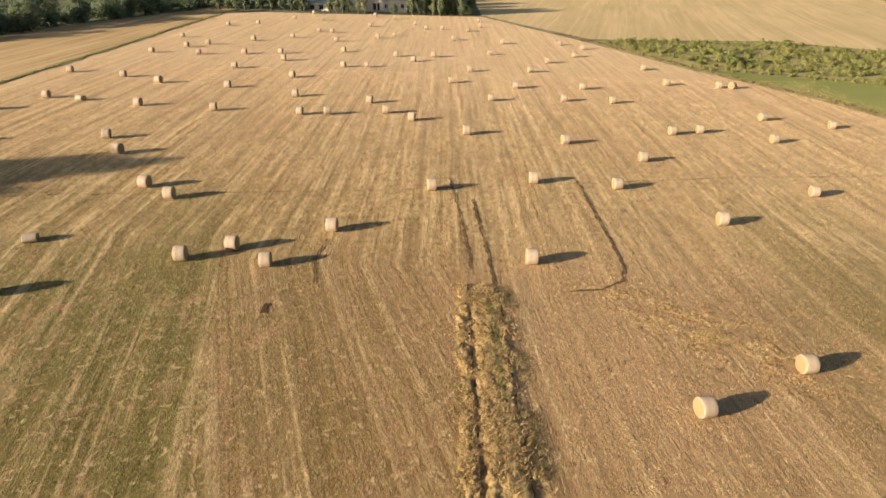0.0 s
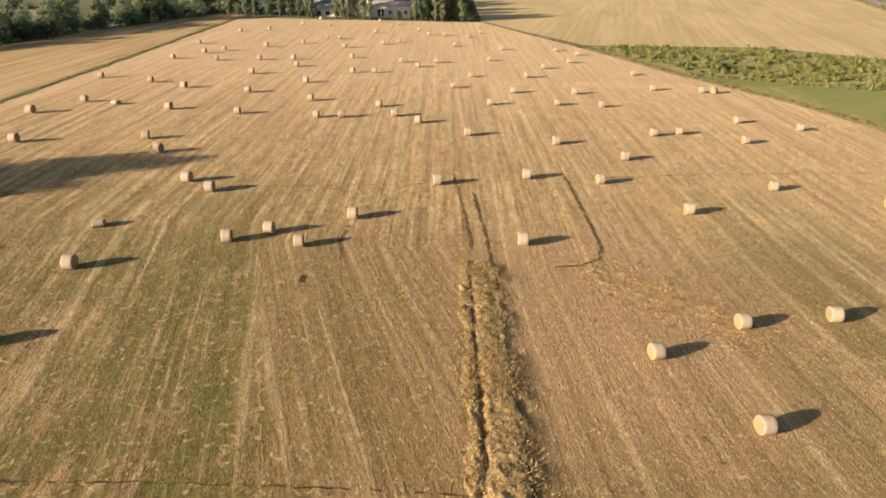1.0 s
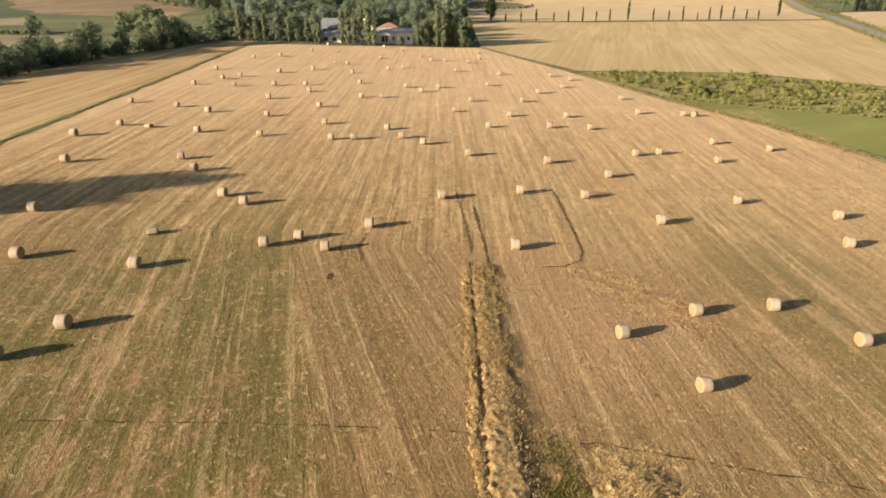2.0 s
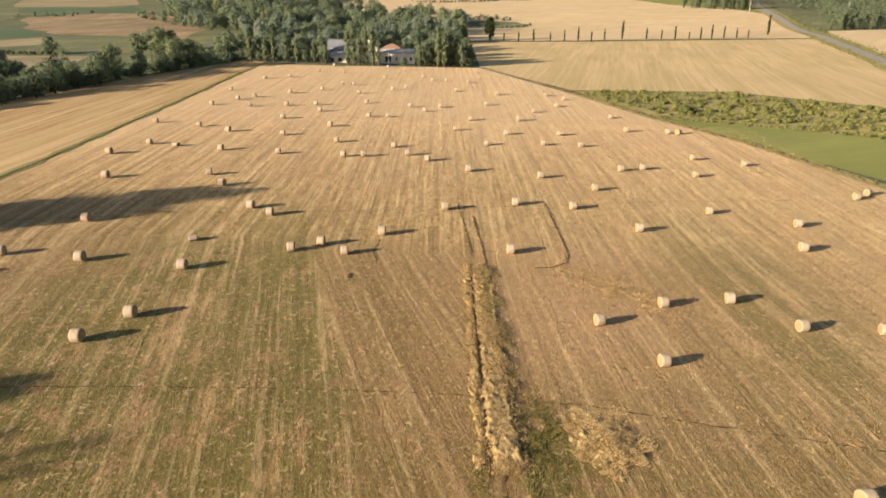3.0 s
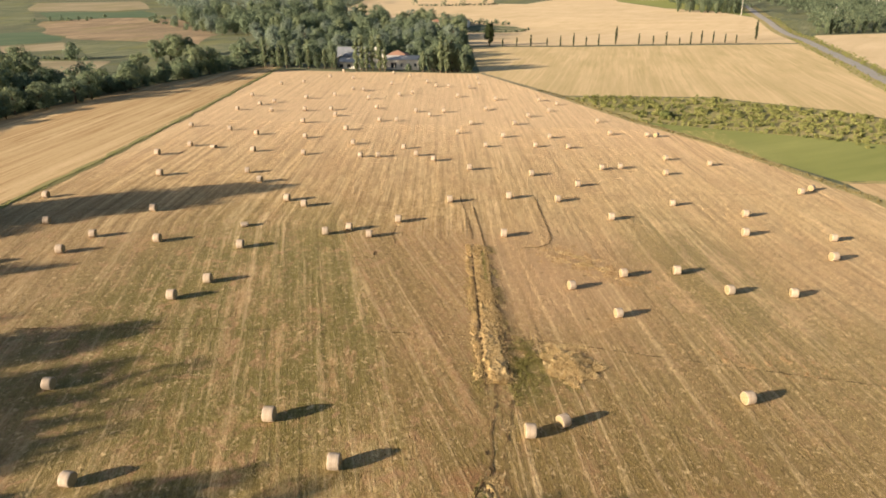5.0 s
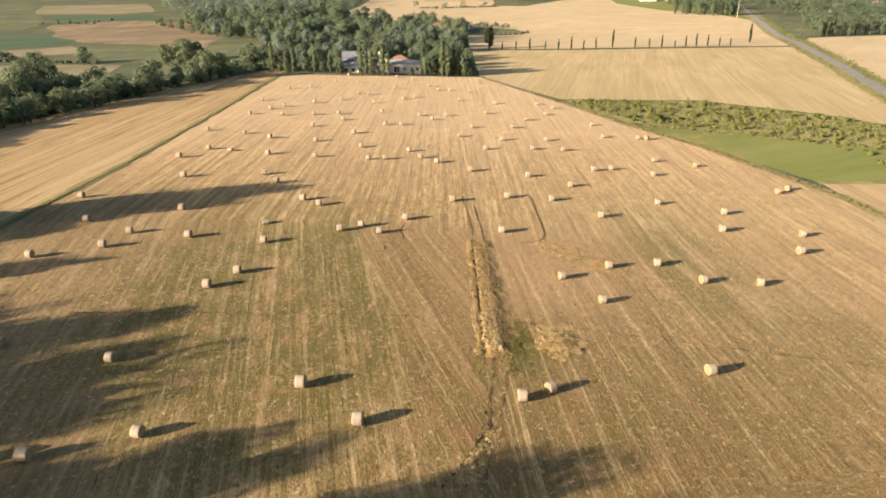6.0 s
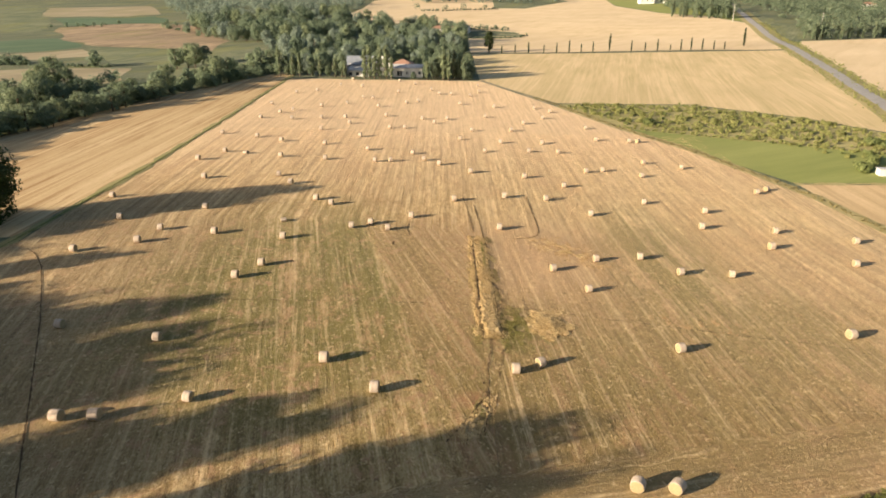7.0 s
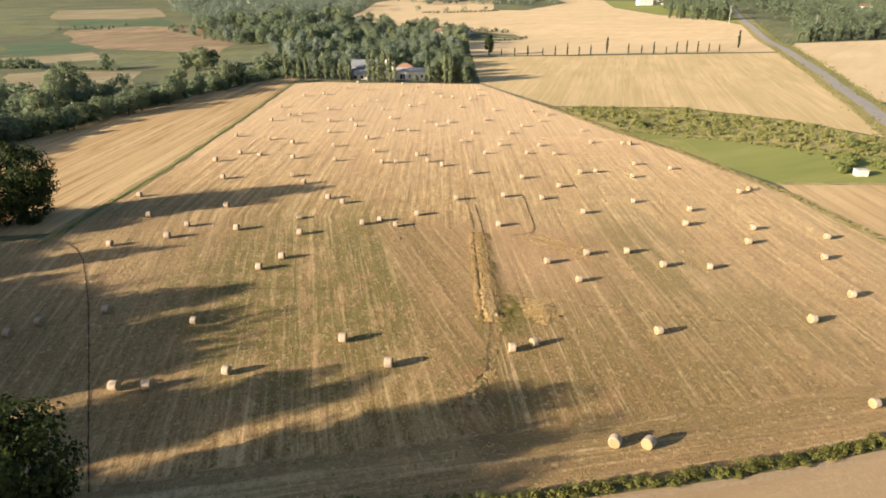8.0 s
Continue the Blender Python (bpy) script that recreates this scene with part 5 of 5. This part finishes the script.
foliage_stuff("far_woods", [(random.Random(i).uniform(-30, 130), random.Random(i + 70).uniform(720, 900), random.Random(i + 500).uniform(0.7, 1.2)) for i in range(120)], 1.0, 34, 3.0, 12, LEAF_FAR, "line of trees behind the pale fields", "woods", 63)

foliage_stuff("far_hedge", along([(-24, 620), (10, 638), (53, 657)], 2.2, 0.8, 0.35, 0.8, 301) + [(-2, 632, 2.0), (16, 640, 2.4), (38, 650, 1.6), (-30, 640, 2.2)], 0.7, 14, 0.9, 3.4, LEAF_WOOD, "thin hedge and trees between the far fields", "hedge", 87)
# the low row from (-220, 299) is added to draw a thin dark line
foliage_stuff("thicket", along([(-222, 232), (-190, 214), (-165, 218), (-148, 240)], 2.2, 3.5, 0.6, 1.5, 410) + along([(-262, 306), (-222, 300)], 1.0, 1.8, 0.8, 1.3, 81) + along([(-220, 299), (-175, 293)], 2.2, 0.6, 0.25, 0.45, 84) + [(-184, 294, 1.5), (-182, 295, 1.3)] + along([(-300, 482), (-262, 492)], 4.0, 4.0, 0.4, 0.8, 83) + along([(-228, 500), (-205, 470), (-160, 418)], 5.0, 4.0, 0.5, 1.1, 85), 0.9, 16, 1.6, 5.0, LEAF_DARK, "dark bushes along the far field edges", "bushes", 86)

sheet("yard", [(14, 436), (34, 438), (50, 446), (56, 458), (50, 474), (28, 480), (8, 474)], SLOPE_GREEN, 0.02, "grassy yard behind the lane", "yard", 6.0, 4.0)
foliage_stuff("yard_hedge", along([(16, 434), (35, 436), (51, 444), (58, 458)], 1.6, 0.5, 0.3, 0.6, 401) + along([(8, 478), (28, 484), (46, 480)], 2.0, 1.2, 0.7, 1.5, 402) + along([(4, 440), (8, 470)], 2.2, 1.5, 0.8, 1.5, 403), 0.7, 12, 0.9, 3.6, LEAF_WOOD, "bushes and low hedge round the yard", "hedge", 404)

# ---- buildings ----


def block(bm, x0, y0, z0, x1, y1, z1):
    v = [bm.verts.new(p) for p in ((x0, y0, z0), (x1, y0, z0), (x1, y1, z0), (x0, y1, z0), (x0, y0, z1), (x1, y0, z1), (x1, y1, z1), (x0, y1, z1))]
    for f in ((3, 2, 1, 0), (4, 5, 6, 7), (0, 1, 5, 4), (1, 2, 6, 5), (2, 3, 7, 6), (3, 0, 4, 7)):
        bm.faces.new([v[i] for i in f])


def box(name, dims, material, parent, label=""):
    bm = bmesh.new()
    block(bm, *dims)
    return part(name, bm, material, parent, label)


def hip_roof(name, x0, y0, x1, y1, z0, high, eave, material, parent, label=""):
    """A hipped roof with eaves and some thickness."""
    bm = bmesh.new()
    x0, y0, x1, y1 = x0 - eave, y0 - eave, x1 + eave, y1 + eave
    block(bm, x0, y0, z0 - 0.18, x1, y1, z0)
    d = min(x1 - x0, y1 - y0) / 2
    ym = (y0 + y1) / 2
    p = [bm.verts.new(q) for q in ((x0, y0, z0 + 0.004), (x1, y0, z0 + 0.004), (x1, y1, z0 + 0.004), (x0, y1, z0 + 0.004), (x0 + d, ym, z0 + high), (x1 - d, ym, z0 + high))]
    for f in ((0, 1, 5, 4), (1, 2, 5), (2, 3, 4, 5), (3, 0, 4)):
        bm.faces.new([p[i] for i in f])
    return part(name, bm, material, parent, label)


def window(parent, x, y, z, w, h):
    f = box("window", (x - w / 2 - 0.08, y - 0.10, z - 0.08, x + w / 2 + 0.08, y + 0.02, z + h + 0.08), WALL_WHITE, parent, "framed window")
    box("pane", (x - w / 2, y - 0.13, z, x + w / 2, y - 0.09, z + h), DARK_GLASS, f)


def lean_roof(name, x0, x1, y0, z0, y1, z1, material, parent, label=""):
    """A sheet roof that slopes from (y1, z1) down to (y0, z0)."""
    bm = bmesh.new()
    v = [bm.verts.new(p) for p in ((x0, y0, z0), (x1, y0, z0), (x1, y1, z1), (x0, y1, z1), (x0, y0, z0 - 0.16), (x1, y0, z0 - 0.16), (x1, y1, z1 - 0.16), (x0, y1, z1 - 0.16))]
    for f in ((0, 1, 2, 3), (7, 6, 5, 4), (0, 4, 5, 1), (1, 5, 6, 2), (2, 6, 7, 3), (3, 7, 4, 0)):
        bm.faces.new([v[i] for i in f])
    return part(name, bm, material, parent, label)


def farmhouse():
    top = new("farmhouse")
    top.location = (0, 0, land(-28, 242))
    box("wall", (-46.5, 243, -0.5, -35, 255, 4.6), WALL_GREY, top, "grey plastered two-storey wing")
    lean_roof("roof", -47, -34.6, 242.5, 4.65, 249, 8.0, ROOF_BLUE, top, "blue-grey sheet roof")
    lean_roof("roof", -47, -34.6, 255.5, 4.65, 249.02, 8.0, ROOF_BLUE, top, "blue-grey sheet roof")
    box("porch", (-44.6, 238.4, -0.5, -35.5, 242.99, 2.7), WALL_WHITE, top, "white single-storey porch")
    lean_roof("porch_roof", -45.2, -35, 237.6, 2.85, 242.98, 4.3, ROOF_GREY, top, "pale sheet roof")
    for x in (-45, -42, -39, -36.2):
        window(top, x, 243, 3.8, 1.0, 1.2)
    for x in (-44.2, -41.2, -38):
        window(top, x, 238.4, 0.6, 1.4, 1.4)
    box("wall", (-33.9, 244, -0.5, -27, 252, 5.4), WALL_WHITE, top, "white middle wing")
    lean_roof("roof", -34.1, -26.8, 243.7, 5.45, 252.2, 6.4, ROOF_GREY, top, "pale sheet roof")
    for x in (-32.5, -29):
        window(top, x, 244, 3.3, 1.0, 1.3)
    box("wall", (-26.0, 239.6, -0.5, -12.6, 251, 3.7), WALL_WHITE, top, "long white wing")
    lean_roof("canopy", -26.4, -12.2, 239.2, 3.7, 243.6, 5.0, ROOF_GREY, top, "wide pale grey sheet canopy")
    for x in (-26.0, -22.6, -19.2, -15.8, -12.6):
        bm = bmesh.new()
        tube(bm, [(x, 239.35, -0.3, 0.13), (x, 239.35, 3.55, 0.11)], 6)
        part("post", bm, WALL_WHITE, top)
    hip_roof("roof", -26.2, 243.8, -17.2, 252, 4.7, 1.9, 0.3, TILES, top, "red clay tiled hipped roof")
    for x in (-22.8, -19.4, -16.6, -14):
        window(top, x, 239.6, 1.0 if x > -22 else 0.3, 1.0 if x > -22 else 2.2, 1.2 if x > -22 else 2.2)
    box("chimney", (-31.2, 247, 6.0, -30.5, 247.7, 8.0), WALL_WHITE, top)
    return tagged(top, "white and grey farmhouse with red tiled roof among trees", "farmhouse")


farmhouse()


def cottage(x, y, wide, deep, high, turn, label):
    top = new("house")
    top.matrix_basis = pose(x, y, land(x, y) - 0.2, 0, 0, turn)
    box("wall", (-wide / 2, -deep / 2, -1, wide / 2, deep / 2, high), WALL_WHITE, top)
    hip_roof("roof", -wide / 2, -deep / 2, wide / 2, deep / 2, high + 0.02, high * 0.35, 0.4, TILES, top, "clay tiled roof")
    for k in range(3):
        window(top, -wide / 3 + k * wide / 3, -deep / 2, high * 0.45, 1.1, 1.4)
    return tagged(top, label, "house")


cottage(222, 735, 16, 9, 6, 5, "white house on the far hill among trees")
cottage(240, 742, 12, 9, 5, -5, "white house on the far hill among trees")
cottage(424, 655, 14, 9, 6, -20, "white house above the road at the wood's edge")
cottage(-3, 452, 18, 10, 5.5, 10, "pale house half hidden behind the wood")
cottage(10, 470, 12, 9, 5, -10, "pale house half hidden behind the wood")


HUT_WALL = plaster_material("weathered_white_boards", (0.46, 0.45, 0.42), (0.58, 0.57, 0.53))


def hut():
    top = new("garden_hut")
    top.matrix_basis = pose(98.9, 87.3, land(98.9, 87.3), 0, 0, -6)
    box("wall", (-1.4, -1.0, -0.1, 1.4, 1.0, 1.5), HUT_WALL, top)
    box("roof", (-1.55, -1.15, 1.5, 1.55, 1.15, 1.6), ROOF_GREY, top, "flat pale sheet roof")
    box("door", (-0.4, -1.06, 0.0, 0.4, -1.003, 1.35), ROOF_GREY, top)
    return tagged(top, "small white hut with flat roof at the meadow's edge", "hut")


hut()


def utility_pole(x, y, high):
    top = new("utility_pole")
    top.matrix_basis = pose(x, y, land(x, y), 0, 0, 15)
    bm = bmesh.new()
    tube(bm, [(0, 0, -0.3, 0.28), (0, 0, high * 0.5, 0.22), (0, 0, high, 0.15)], 8)
    part("pole", bm, POLE_GREY, top)
    box("crossarm", (-1.0, -0.08, high - 0.7, 1.0, 0.08, high - 0.55), POLE_GREY, top)
    return tagged(top, "pale concrete utility pole beside the road", "utility pole")


utility_pole(246, 548, 14)
utility_pole(288, 482, 14)
